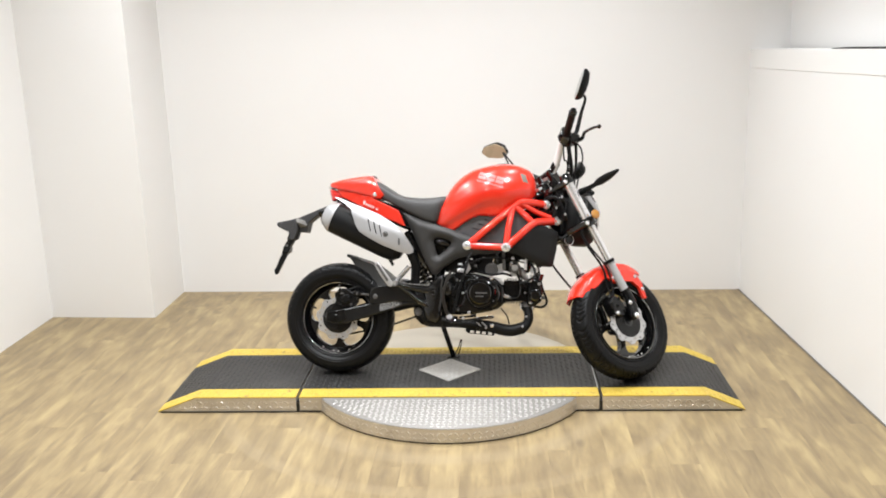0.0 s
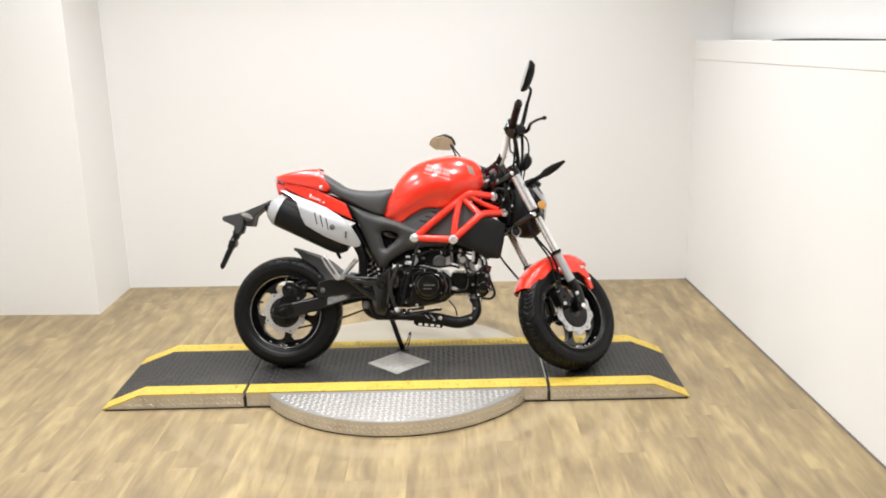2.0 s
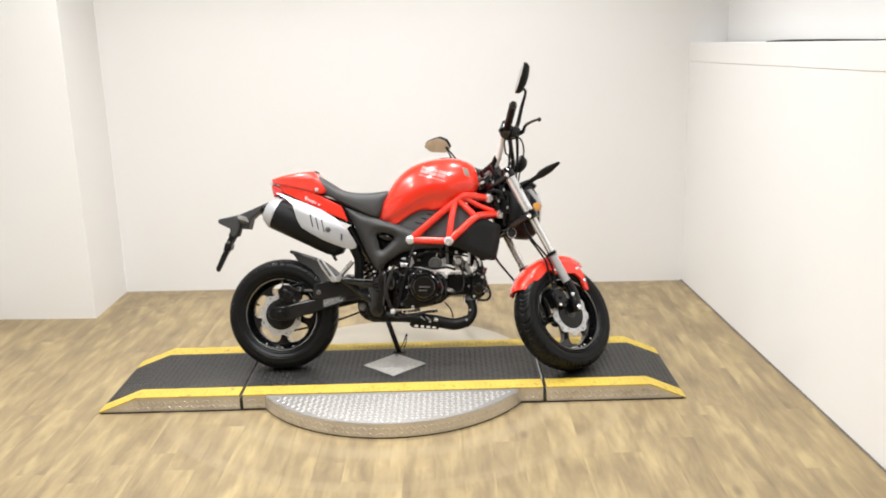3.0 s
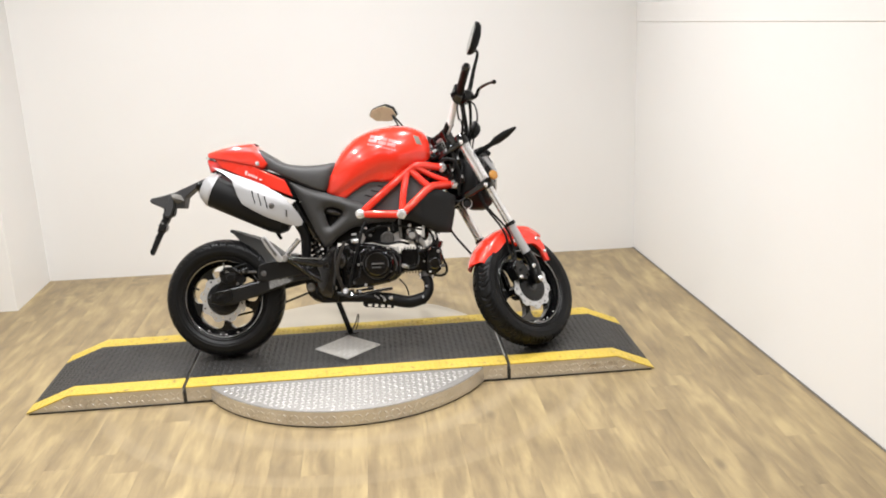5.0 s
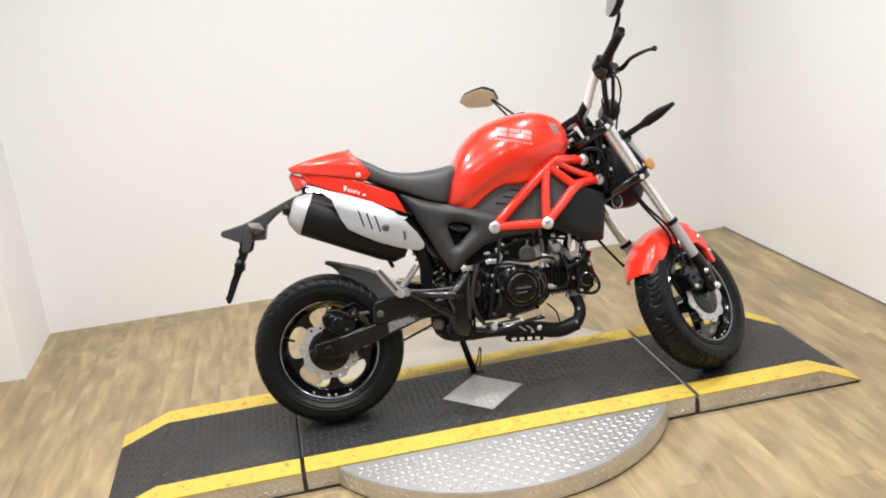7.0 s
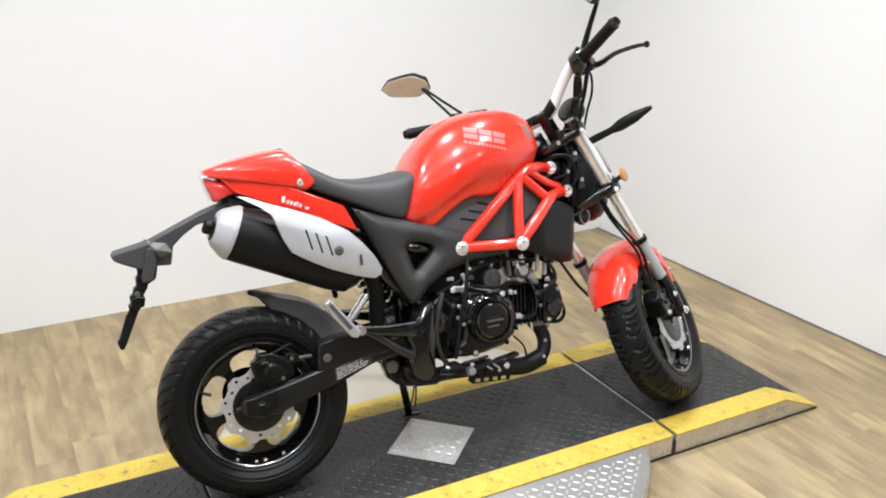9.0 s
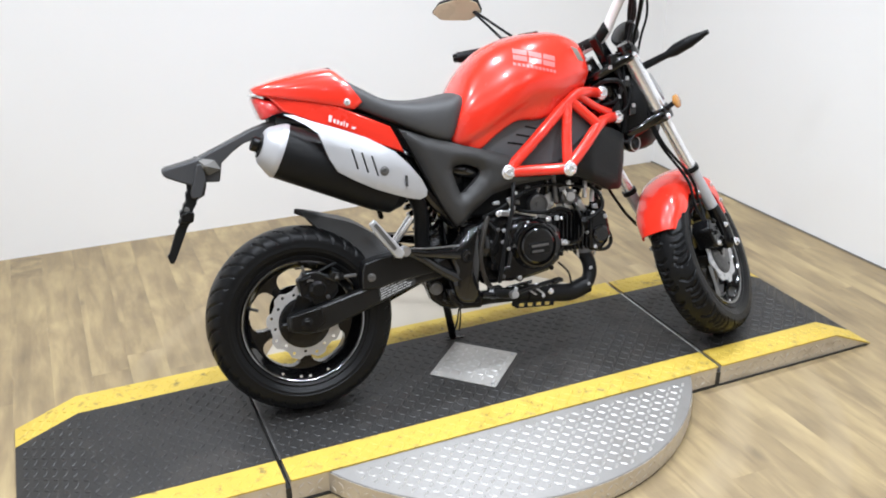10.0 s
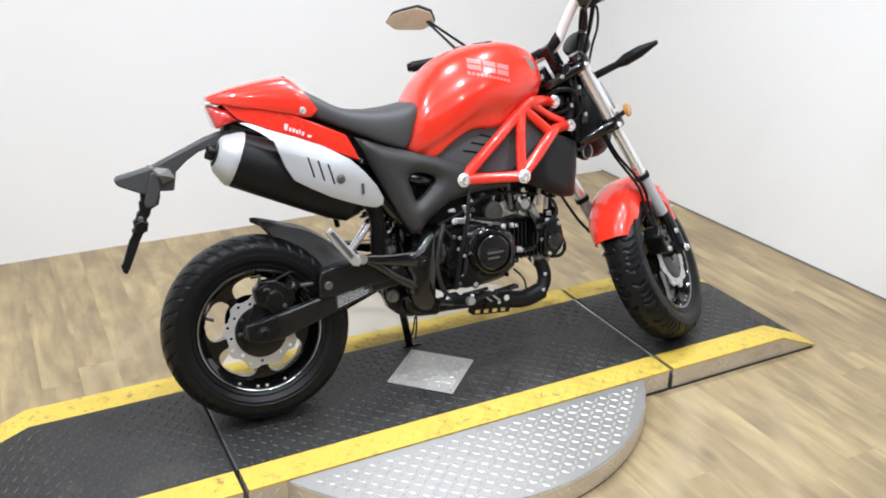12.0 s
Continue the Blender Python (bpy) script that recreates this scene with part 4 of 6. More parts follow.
def decal(corners, mat, label="", n=5):
    """A thin patch that hugs the tank's right flank; corners in x and z."""
    bm = bmesh.new()
    bm.from_mesh(tank.data)
    tree = BVHTree.FromBMesh(bm)
    bm.free()
    a, b, c, d = [Vector((x, 0, z)) for x, z in corners]
    out = bmesh.new()
    grid = []
    for i in range(n + 1):
        row = []
        for j in range(n + 1):
            q = a.lerp(b, i / n).lerp(d.lerp(c, i / n), j / n)
            hit, normal, _, _ = tree.ray_cast(Vector((q.x, -0.4, q.z)), Vector((0, 1, 0)), 0.5)
            if hit is None:
                return None
            row.append(out.verts.new(hit + normal * 0.0008 if normal.y < 0 else hit - normal * 0.0008))
        grid.append(row)
    for i in range(n):
        for j in range(n):
            out.faces.new((grid[i][j], grid[i + 1][j], grid[i + 1][j + 1], grid[i][j + 1]))
    bmesh.ops.recalc_face_normals(out, faces=out.faces)
    return part("tank_decal", out, mat, tank, label)


decal([(0.790, 0.806), (0.812, 0.801), (0.800, 0.836), (0.777, 0.844)], INSET, "grey inset at the tank front", 4)
for k in range(3):
    x, z = 0.604 + 0.036 * k, 0.822 - 0.010 * k
    for z0, z1 in ((0.0, 0.0125), (0.0155, 0.028)):
        decal([(x + 0.3 * z0, z + z0), (x + 0.032 + 0.3 * z0, z + z0 - 0.009), (x + 0.032 + 0.3 * z1, z + z1 - 0.009), (x + 0.3 * z1, z + z1)], PINK, "pale pink block mark", 3)
for k in range(11):
    x, z = 0.600 + 0.0102 * k, 0.808 - 0.0028 * k
    decal([(x, z), (x + 0.0072, z - 0.002), (x + 0.0077, z + 0.0055), (x + 0.0005, z + 0.0075)], PINK, "pale pink bar", 2)


SEAT_SHAPE = fine_shape([(0.0, 0.0), (0.02, 0.45), (0.08, 0.78), (0.24, 0.95), (0.55, 1.0), (0.9, 0.97), (1.0, 0.86)])
seat = part("seat", shell([(0.145, 0.826, 0.165, 0.775, 0.07), (0.17, 0.815, 0.178, 0.748, 0.082), (0.21, 0.79, 0.21, 0.73, 0.097), (0.267, 0.757, 0.27, 0.70, 0.112), (0.341, 0.745, 0.335, 0.668, 0.122), (0.41, 0.747, 0.385, 0.645, 0.122), (0.455, 0.753, 0.417, 0.636, 0.114), (0.482, 0.750, 0.436, 0.645, 0.092)], SEAT_SHAPE, 5), VINYL, bike, "black vinyl dished seat", angle=60)
COWL_SHAPE = fine_shape([(0.0, 0.0), (0.03, 0.5), (0.12, 0.78), (0.4, 0.95), (0.75, 1.0), (0.95, 0.98), (1.0, 0.9)])
cowl = part("tail_cowl", shell([(-0.048, 0.808, -0.044, 0.796, 0.03), (-0.035, 0.814, -0.03, 0.789, 0.052), (0.01, 0.826, 0.02, 0.778, 0.073), (0.07, 0.837, 0.09, 0.760, 0.09), (0.12, 0.842, 0.16, 0.742, 0.103), (0.142, 0.841, 0.185, 0.738, 0.107), (0.152, 0.832, 0.206, 0.752, 0.105)], COWL_SHAPE, 5), RED, bike, "glossy red pointed tail cowl", angle=60)
part("cowl_pad", prism([(0.095, 0.8395), (0.148, 0.8425), (0.153, 0.835), (0.10, 0.834)], -0.03, 0.03), BLACK, cowl, bevel=0.003)
bolt_at(cowl, 0.167, -0.106, 0.757, 0.0065, 0.003, CHROME)
for sy in (-1, 1):
    a = sy * 0.104
    side_cowl = part("side_cowl", prism([(-0.016, 0.789, sy * -0.054), (0.06, 0.771, sy * -0.026), (0.144, 0.748, sy * -0.007), (0.21, 0.716), (0.268, 0.688), (0.284, 0.655), (0.298, 0.620), (0.245, 0.642), (0.191, 0.663), (0.10, 0.708, sy * -0.012), (0.016, 0.749, sy * -0.036)], a, a - sy * 0.014), RED, bike, "red lower tail panel", bevel=0.004)
    if sy < 0:
        for k, (x, w, h) in enumerate(((0.116, 0.009, 0.015), (0.127, 0.006, 0.009), (0.135, 0.006, 0.009), (0.143, 0.006, 0.008), (0.151, 0.003, 0.012), (0.157, 0.005, 0.009), (0.17, 0.010, 0.005))):
            z = 0.722 - (x - 0.1) * 0.42
            part("script_mark", prism([(x, z), (x + w * 0.7, z - w * 0.3), (x + w + 0.002, z + h - w * 0.3), (x + 0.002, z + h)], a - 0.0035 + 0.006 * (0.144 - x) / 0.1 * (x < 0.144), a - 0.0005), WHITE, side_cowl, "white illegible script mark")
light = part("tail_light", shell([(-0.05, 0.785, -0.036, 0.735, 0.034), (-0.04, 0.789, -0.028, 0.732, 0.05), (-0.012, 0.78, -0.004, 0.742, 0.058), (0.02, 0.772, 0.02, 0.745, 0.05)], COWL_SHAPE, 3), LENS, bike, "red tail light lens under the cowl", angle=50)
part("clear_strip", prism([(-0.052, 0.79), (-0.02, 0.786), (-0.02, 0.793), (-0.05, 0.797)], -0.04, 0.04), CLEAR, light, "clear upper lens strip", bevel=0.002)
part("under_tray", loft([[(x, -w, z0), (x, w, z0), (x, w, z1), (x, -w, z1)] for x, w, z0, z1 in ((-0.015, 0.03, 0.722, 0.775), (0.05, 0.05, 0.70, 0.765), (0.15, 0.076, 0.66, 0.745), (0.30, 0.084, 0.612, 0.692), (0.44, 0.086, 0.60, 0.645))]), BLACK, bike, "black under-seat tray", bevel=0.004)

# rear plate hanger
hanger = part("plate_hanger", add(prism([(0.03, 0.73), (-0.02, 0.724), (-0.06, 0.712), (-0.123, 0.686), (-0.187, 0.660), (-0.205, 0.645), (-0.2, 0.60), (-0.149, 0.596), (-0.139, 0.640), (-0.11, 0.664), (-0.08, 0.682), (-0.03, 0.692), (0.02, 0.70)], -0.036, 0.036), prism([(-0.185, 0.659), (-0.225, 0.650), (-0.272, 0.641), (-0.279, 0.634), (-0.278, 0.626), (-0.270, 0.620), (-0.235, 0.603), (-0.205, 0.590), (-0.19, 0.61)], -0.050, 0.050)), GREY, bike, "dark grey plastic number plate hanger", bevel=0.004)
part("plate_strap", prism([(-0.200, 0.645), (-0.209, 0.615), (-0.222, 0.579), (-0.220, 0.566), (-0.197, 0.566), (-0.182, 0.606), (-0.184, 0.645)], -0.058, -0.02), GREY, hanger, "grey strap down the hanger", bevel=0.003)
arm = part("plate_arm", prism([(-0.214, 0.630), (-0.180, 0.612), (-0.183, 0.59), (-0.190, 0.568), (-0.208, 0.560), (-0.211, 0.550), (-0.221, 0.536), (-0.223, 0.514), (-0.238, 0.500), (-0.257, 0.505), (-0.258, 0.513), (-0.252, 0.520), (-0.252, 0.535), (-0.245, 0.540), (-0.240, 0.554), (-0.234, 0.558), (-0.233, 0.577), (-0.228, 0.583), (-0.227, 0.603)], -0.042, -0.008), BLACK, hanger, "stepped black plate arm", bevel=0.002)
part("arm_blade", prism([(-0.232, 0.507), (-0.242, 0.489), (-0.274, 0.425), (-0.282, 0.413), (-0.290, 0.416), (-0.294, 0.433), (-0.288, 0.440), (-0.267, 0.490), (-0.256, 0.506)], -0.034, -0.016), BLACK, hanger, bevel=0.002)
part("arm_clamp", prism([(-0.218, 0.530), (-0.224, 0.508), (-0.256, 0.508), (-0.250, 0.530), (-0.234, 0.537)], -0.047, -0.003), CASTING, hanger, bevel=0.003)
for z in (0.57, 0.54):
    bolt_at(hanger, -0.214 - (0.57 - z) * 0.7, -0.042, z, 0.005, 0.004, DULL)
for sy in (-1, 1):
    base, apex = [(-0.199, 0.660), (-0.156, 0.650), (-0.143, 0.626), (-0.174, 0.616), (-0.197, 0.632)], (-0.181, 0.640)
    rings = [[(apex[0] + (x - apex[0]) * f, sy * y, apex[1] + (z - apex[1]) * f) for x, z in base] for y, f in ((0.030, 1.0), (0.042, 1.0), (0.062, 0.3), (0.066, 0.12))]
    part("rear_indicator", loft(rings), FACET, hanger, "grey faceted indicator on the hanger", angle=20)

# side panels, trellis and shrouds
for sy in (-1, 1):
    y = sy * 0.113
    outer = [(0.287, 0.680), (0.36, 0.652), (0.45, 0.622), (0.53, 0.598), (0.585, 0.578), (0.60, 0.545), (0.66, 0.528), (0.70, 0.518), (0.69, 0.508), (0.60, 0.505), (0.52, 0.488), (0.462, 0.450), (0.434, 0.420), (0.416, 0.420), (0.387, 0.468), (0.357, 0.532), (0.326, 0.60), (0.305, 0.645)]
    hole = [(0.416, 0.559), (0.421, 0.569), (0.432, 0.574), (0.448, 0.5735), (0.470, 0.568), (0.487, 0.560), (0.493, 0.552), (0.490, 0.542), (0.470, 0.523), (0.446, 0.503), (0.438, 0.4995), (0.432, 0.503), (0.426, 0.522)]
    panel = part("side_panel", pillowed(prism(outer, y, y - sy * 0.024, [hole]), (outer, hole), y, 0.030, sy * 0.016), PANEL, bike, "satin black plastic side panel with a cut-out", angle=40)
    part("cut_out_lining", prism([(0.385, 0.60), (0.52, 0.60), (0.51, 0.52), (0.44, 0.48), (0.40, 0.5)], y - sy * 0.055, y - sy * 0.065), CASTING, panel)
    part("reservoir", tube([(0.425, y - sy * 0.034, 0.562), (0.452, y - sy * 0.03, 0.556), (0.482, y - sy * 0.034, 0.545)], [0.016, 0.019, 0.016], 14, 3), GLOSS, panel)
    grey = part("infill_panel", prism([(0.500, 0.600), (0.535, 0.648), (0.60, 0.690), (0.70, 0.702), (0.765, 0.716), (0.845, 0.64), (0.80, 0.59), (0.735, 0.545), (0.57, 0.55)], sy * 0.092, sy * 0.076), INFILL, bike, "charcoal infill panel behind the trellis", bevel=0.003)
    for k in range(3):
        part("groove", prism([(0.578 + 0.026 * k, 0.612 + 0.018 * k), (0.64 + 0.02 * k, 0.598 + 0.018 * k), (0.642 + 0.02 * k, 0.602 + 0.018 * k), (0.58 + 0.026 * k, 0.6165 + 0.018 * k)], sy * 0.0928, sy * 0.091), BLACK, grey)
    shroud = [(0.70, 0.535), (0.765, 0.585), (0.83, 0.634), (0.885, 0.622), (0.936, 0.598), (0.93, 0.53), (0.914, 0.457), (0.905, 0.452), (0.862, 0.456), (0.82, 0.478), (0.757, 0.508), (0.71, 0.518)]
    cover = pillowed(prism(shroud, sy * 0.118, sy * 0.07), (shroud,), sy * 0.118, 0.034, sy * 0.014)
    for v in cover.verts:
        v.co.y -= sy * 0.05 * max(0.0, (v.co.x - 0.8) / 0.13)
    part("front_shroud", cover, SHROUD, bike, "black angular front shroud", angle=40)

    B1, B2 = (0.561, sy * 0.114, 0.541), (0.723, sy * 0.138, 0.533)
    B3, B4 = (0.930, sy * 0.030, 0.646), (0.886, sy * 0.028, 0.714)
    A, J = (0.760, sy * 0.100, 0.706), (0.835, sy * 0.108, 0.633)
    trellis = part("trellis_frame", tube([B1, (0.66, sy * 0.114, 0.626), A, (0.8, sy * 0.096, 0.722), B4], 0.015, 14), RED, bike, "red tubular trellis frame")
    for pts, r in (([B1, B2], 0.0148), ([B2, (0.775, sy * 0.13, 0.58), J, (0.875, sy * 0.072, 0.642), B3], 0.015), ([A, J], 0.0135), ([(0.748, sy * 0.107, 0.692), (0.733, sy * 0.124, 0.62), B2], 0.0135), ([(0.785, sy * 0.104, 0.716), (0.85, sy * 0.072, 0.68), (0.92, sy * 0.036, 0.655)], 0.0105)):
        part("tube", tube(pts, r, 14), RED, trellis)
    for p in (B1, B2, B3, B4):
        part("lug", lathe([(0.0, -0.016), (0.016, -0.014), (0.018, 0.0), (0.016, 0.014), (0.0, 0.016)], 20), RED, trellis, m=Matrix.Translation(p))
        bolt_at(trellis, p[0], p[1] + sy * 0.014, p[2], 0.0135, 0.01, m=None) if sy < 0 else part("bolt", bolt(0.0135, 0.01), CHROME, trellis, m=Matrix.Translation((p[0], p[1] + 0.014, p[2])) @ pose(0, 0, 0, 0, 0, 180))

# main frame behind the panels
spine = part("main_frame", tube([(0.90, 0, 0.70), (0.78, 0, 0.66), (0.6, 0, 0.60), (0.48, 0, 0.55), (0.43, 0, 0.45), (0.42, 0, 0.30)], 0.028, 14), GLOSS, bike, "black steel main frame")
part("head_tube", tube([tuple(Vector((0.96, 0, 0.65)) + Vector((-0.42, 0, 0.91)) * s) for s in (-0.09, 0.09)], 0.03, 18), GLOSS, spine)
for sy in (-1, 1):
    part("seat_rail", tube([(0.5, sy * 0.07, 0.58), (0.36, sy * 0.08, 0.60), (0.1, sy * 0.06, 0.70), (0.0, sy * 0.045, 0.73)], 0.012, 10), GLOSS, spine)
    part("rear_stay", tube([(0.42, sy * 0.08, 0.42), (0.36, sy * 0.08, 0.5), (0.30, sy * 0.075, 0.6)], 0.016, 10), GLOSS, spine)
    flip = pose(0, 0, 0, 0, 0, 0 if sy < 0 else 180)
    pivot = part("pivot_casting", loft([[(x, sy * w, z) for x, z in ((0.374 + d, 0.370 - d), (0.402 + d, 0.374 - d * 0.5), (0.420 + d, 0.392 - d), (0.438 + d, 0.412 - d), (0.458, 0.420 - d), (0.468 - d, 0.402), (0.464 - d, 0.371), (0.465 - d, 0.324), (0.457 - d, 0.283), (0.454 - d, 0.242), (0.434, 0.216 + d), (0.400 + d, 0.222 + d), (0.386 + d, 0.245), (0.380 + d, 0.282), (0.391 + d, 0.311), (0.378 + d, 0.339 + d * 0.5))] for w, d in ((0.095, 0.0), (0.128, 0.0), (0.139, 0.005), (0.143, 0.014))]), GUNMETAL, bike, "gunmetal swingarm pivot casting", angle=50)
    part("pivot_ring", lathe([(0.006, -0.004), (0.010, -0.006), (0.016, -0.006), (0.018, 0.0), (0.016, 0.004), (0.006, 0.004)], 24), CASTING, pivot, m=Matrix.Translation((0.424, sy * 0.143, 0.346)) @ flip)
    part("pivot_bolt", bolt(0.009, 0.007), GLOSS, pivot, m=Matrix.Translation((0.424, sy * 0.145, 0.346)) @ flip)
    part("lower_lug", prism([(0.37, 0.262), (0.44, 0.27), (0.47, 0.232), (0.46, 0.2), (0.40, 0.205), (0.372, 0.232)], sy * 0.125, sy * 0.095), CASTING, pivot, bevel=0.006)
    for bx, bz in ((0.388, 0.25), (0.448, 0.222), (0.404, 0.222)):
        part("bolt", bolt(0.006, 0.006), GLOSS, pivot, m=Matrix.Translation((bx, sy * 0.125, bz)) @ flip)
    step = part("footrest_hanger", add(tube([(0.252, sy * 0.144, 0.384), (0.294, sy * 0.142, 0.373), (0.34, sy * 0.140, 0.363), (0.41, sy * 0.130, 0.350)], [0.0095, 0.0115, 0.0115, 0.016], 14), tube([(0.268, sy * 0.143, 0.379), (0.31, sy * 0.140, 0.353), (0.348, sy * 0.136, 0.322), (0.405, sy * 0.126, 0.284)], [0.0085, 0.0115, 0.012, 0.017], 14)), GUNMETAL, bike, "gloss black V-shaped footrest hanger")
    part("rod", tube([(0.27, sy * 0.150, 0.388), (0.33, sy * 0.150, 0.380), (0.405, sy * 0.144, 0.376)], 0.002, 8), DULL, step, "thin brake rod")
    part("pin", lathe([(0.0, -0.012), (0.011, -0.012), (0.013, -0.008), (0.013, 0.012), (0.0, 0.012)], 16), ALLOY, step, m=Matrix.Translation((0.262, sy * 0.146, 0.382)))
    if sy > 0:
        part("footrest", tube([(0.25, 0.14, 0.385), (0.25, 0.235, 0.385)], 0.011, 10), ALLOY, bike, "alloy footrest folded out")
        continue
    peg = part("footrest", prism([(0.176, 0.462), (0.190, 0.473), (0.209, 0.448), (0.258, 0.382), (0.250, 0.367), (0.234, 0.372), (0.193, 0.428)], sy * 0.163, sy * 0.149), STEEL, bike, "folded alloy footrest", bevel=0.003)
    part("knurl", prism([(0.185, 0.459), (0.193, 0.463), (0.238, 0.396), (0.230, 0.391)], sy * 0.1655, sy * 0.162), DULL, peg)

mount = part("lower_frame_bracket", prism([(0.331, 0.318), (0.330, 0.262), (0.340, 0.230), (0.362, 0.210), (0.396, 0.197), (0.45, 0.196), (0.47, 0.23), (0.47, 0.34), (0.40, 0.352), (0.35, 0.345)], -0.085, -0.045), CASTING, bike, "black lower frame bracket", bevel=0.008)
part("bush", lathe([(0.004, -0.006), (0.012, -0.008), (0.017, -0.006), (0.018, 0.002), (0.004, 0.002)], 20), DULL, mount, m=Matrix.Translation((0.352, -0.086, 0.262)))
bolt_at(mount, 0.376, -0.086, 0.225, 0.0065, 0.006, GLOSS)
shock = part("rear_shock", tube([(0.385, 0, 0.36), (0.33, 0, 0.52)], 0.016, 12), CHROME, bike, "rear shock absorber", bevel=0)
coil = []
for k in range(7 * 16 + 1):
    a = 2 * math.pi * k / 16
    s = k / (7 * 16)
    coil.append((0.38 - 0.045 * s + 0.03 * math.cos(a), 0.03 * math.sin(a), 0.375 + 0.13 * s + 0.01 * math.cos(a)))
part("spring", tube(coil, 0.0055, 8, 1), GLOSS, shock, "black coil spring")
part("damper", tube([(0.256, -0.07, 0.392), (0.309, -0.068, 0.453)], 0.0105, 14), CHROME, shock)
stand = part("side_stand", tube([(0.43, 0.10, 0.20), (0.452, 0.14, 0.12), (0.472, 0.182, 0.046)], 0.011, 10), CASTING, bike, "black side stand")
part("foot", prism([(0.445, 0.0395), (0.50, 0.0395), (0.505, 0.047), (0.445, 0.047)], 0.16, 0.20), CASTING, stand, bevel=0.002)
part("tang", tube([(0.474, 0.182, 0.05), (0.492, 0.190, 0.085), (0.502, 0.194, 0.118), (0.507, 0.194, 0.118), (0.502, 0.190, 0.085), (0.494, 0.184, 0.058)], 0.0024, 8), CASTING, stand)

# engine
part("airbox", prism([(0.46, 0.56), (0.60, 0.58), (0.74, 0.57), (0.82, 0.55), (0.84, 0.495), (0.76, 0.478), (0.70, 0.47), (0.645, 0.428), (0.52, 0.425), (0.46, 0.43)], -0.062, 0.062), BLACK, bike, "black airbox above the engine", bevel=0.006)
engine = part("engine", prism([(0.47, 0.405), (0.50, 0.428), (0.60, 0.422), (0.68, 0.402), (0.715, 0.37), (0.715, 0.30), (0.685, 0.276), (0.63, 0.262), (0.53, 0.25), (0.475, 0.252)], -0.098, 0.11), CASTING, bike, "black air-cooled engine with bright bolts", bevel=0.012)
cover = part("case_cover", prism([(0.545, 0.392), (0.585, 0.412), (0.64, 0.412), (0.685, 0.386), (0.702, 0.34), (0.69, 0.295), (0.655, 0.268), (0.60, 0.258), (0.545, 0.256), (0.515, 0.262), (0.512, 0.285), (0.54, 0.30), (0.548, 0.34)], -0.126, -0.094), GLOSS, engine, bevel=0.009)
part("clutch_cover", add(lathe([(0.0, -0.026), (0.042, -0.026), (0.046, -0.023), (0.048, -0.015), (0.056, -0.014), (0.062, -0.008), (0.067, 0.002)], 56), lathe([(0.05, -0.017), (0.0525, -0.0215), (0.057, -0.0205), (0.0585, -0.014)], 56, closed=True)), GLOSS, engine, "gloss black round clutch cover", Matrix.Translation((0.619, -0.126, 0.345)))
badge = part("maker_plate", prism([(0.594, 0.324), (0.650, 0.324), (0.650, 0.354), (0.594, 0.354)], -0.1545, -0.1515), CASTING, engine, bevel=0.001)
for z0, z1, x1 in ((0.343, 0.349, 0.646), (0.329, 0.3345, 0.632)):
    part("plate_bar", prism([(0.599, z0), (x1, z0), (x1, z1), (0.599, z1)], -0.1552, -0.1543), DULL, badge)
for k in range(7):
    a = radians(51.4 * k + 20)
    bolt_at(cover, 0.619 + 0.0615 * math.cos(a), -0.136, 0.345 + 0.0615 * math.sin(a), 0.003, 0.004, CASTING if k % 3 else DULL)
for bx, bz, mat, r in ((0.663, 0.406, CHROME, 0.0055), (0.604, 0.405, STEEL, 0.0035), (0.536, 0.393, STEEL, 0.004), (0.53, 0.364, STEEL, 0.0035), (0.545, 0.344, STEEL, 0.0035), (0.694, 0.308, CASTING, 0.004), (0.662, 0.276, CASTING, 0.005), (0.57, 0.263, STEEL, 0.0045), (0.525, 0.273, DULL, 0.004), (0.52, 0.397, DULL, 0.004)):
    bolt_at(cover, bx, -0.127, bz, r, 0.006, mat)
part("crankcase_barrel", loft([[(0.478 + r * math.cos(a), w, 0.362 + 1.5 * r * math.sin(a)) for a in (k * math.pi / 8 for k in range(16))] for w, r in ((-0.095, 0.024), (-0.122, 0.023), (-0.131, 0.018), (-0.134, 0.008))]), GUNMETAL, engine, angle=60)
part("crankcase_boss", lathe([(0.0, -0.022), (0.016, -0.022), (0.021, -0.018), (0.024, 0.0)], 24), CASTING, engine, m=Matrix.Translation((0.502, -0.098, 0.35)))
part("oil_filler", lathe([(0.0, -0.02), (0.010, -0.02), (0.012, -0.014), (0.014, -0.012), (0.014, 0.0)], 10), GLOSS, engine, m=Matrix.Translation((0.505, -0.1, 0.30)))
part("sump_plug", bolt(0.009, 0.012), DULL, engine, m=Matrix.Translation((0.585, -0.09, 0.256)))
for k in range(9):
    x = 0.715 + 0.0118 * k
    part("fin", prism([(x, 0.300), (x + 0.003, 0.297), (x + 0.011, 0.400), (x + 0.008, 0.405)], -0.066, 0.066), CASTING, engine)
part("cylinder", prism([(0.70, 0.305), (0.83, 0.31), (0.84, 0.39), (0.71, 0.395)], -0.056, 0.056), CASTING, engine, bevel=0.004)
head = part("cylinder_head", prism([(0.805, 0.292), (0.842, 0.288), (0.866, 0.31), (0.874, 0.35), (0.866, 0.395), (0.83, 0.412), (0.812, 0.402)], -0.072, 0.072), CASTING, engine, "black cylinder head", bevel=0.012)
part("head_cap", lathe([(0.0, -0.012), (0.018, -0.012), (0.024, -0.008), (0.026, 0.0)], 24), GLOSS, head, m=Matrix.Translation((0.842, -0.07, 0.335)))
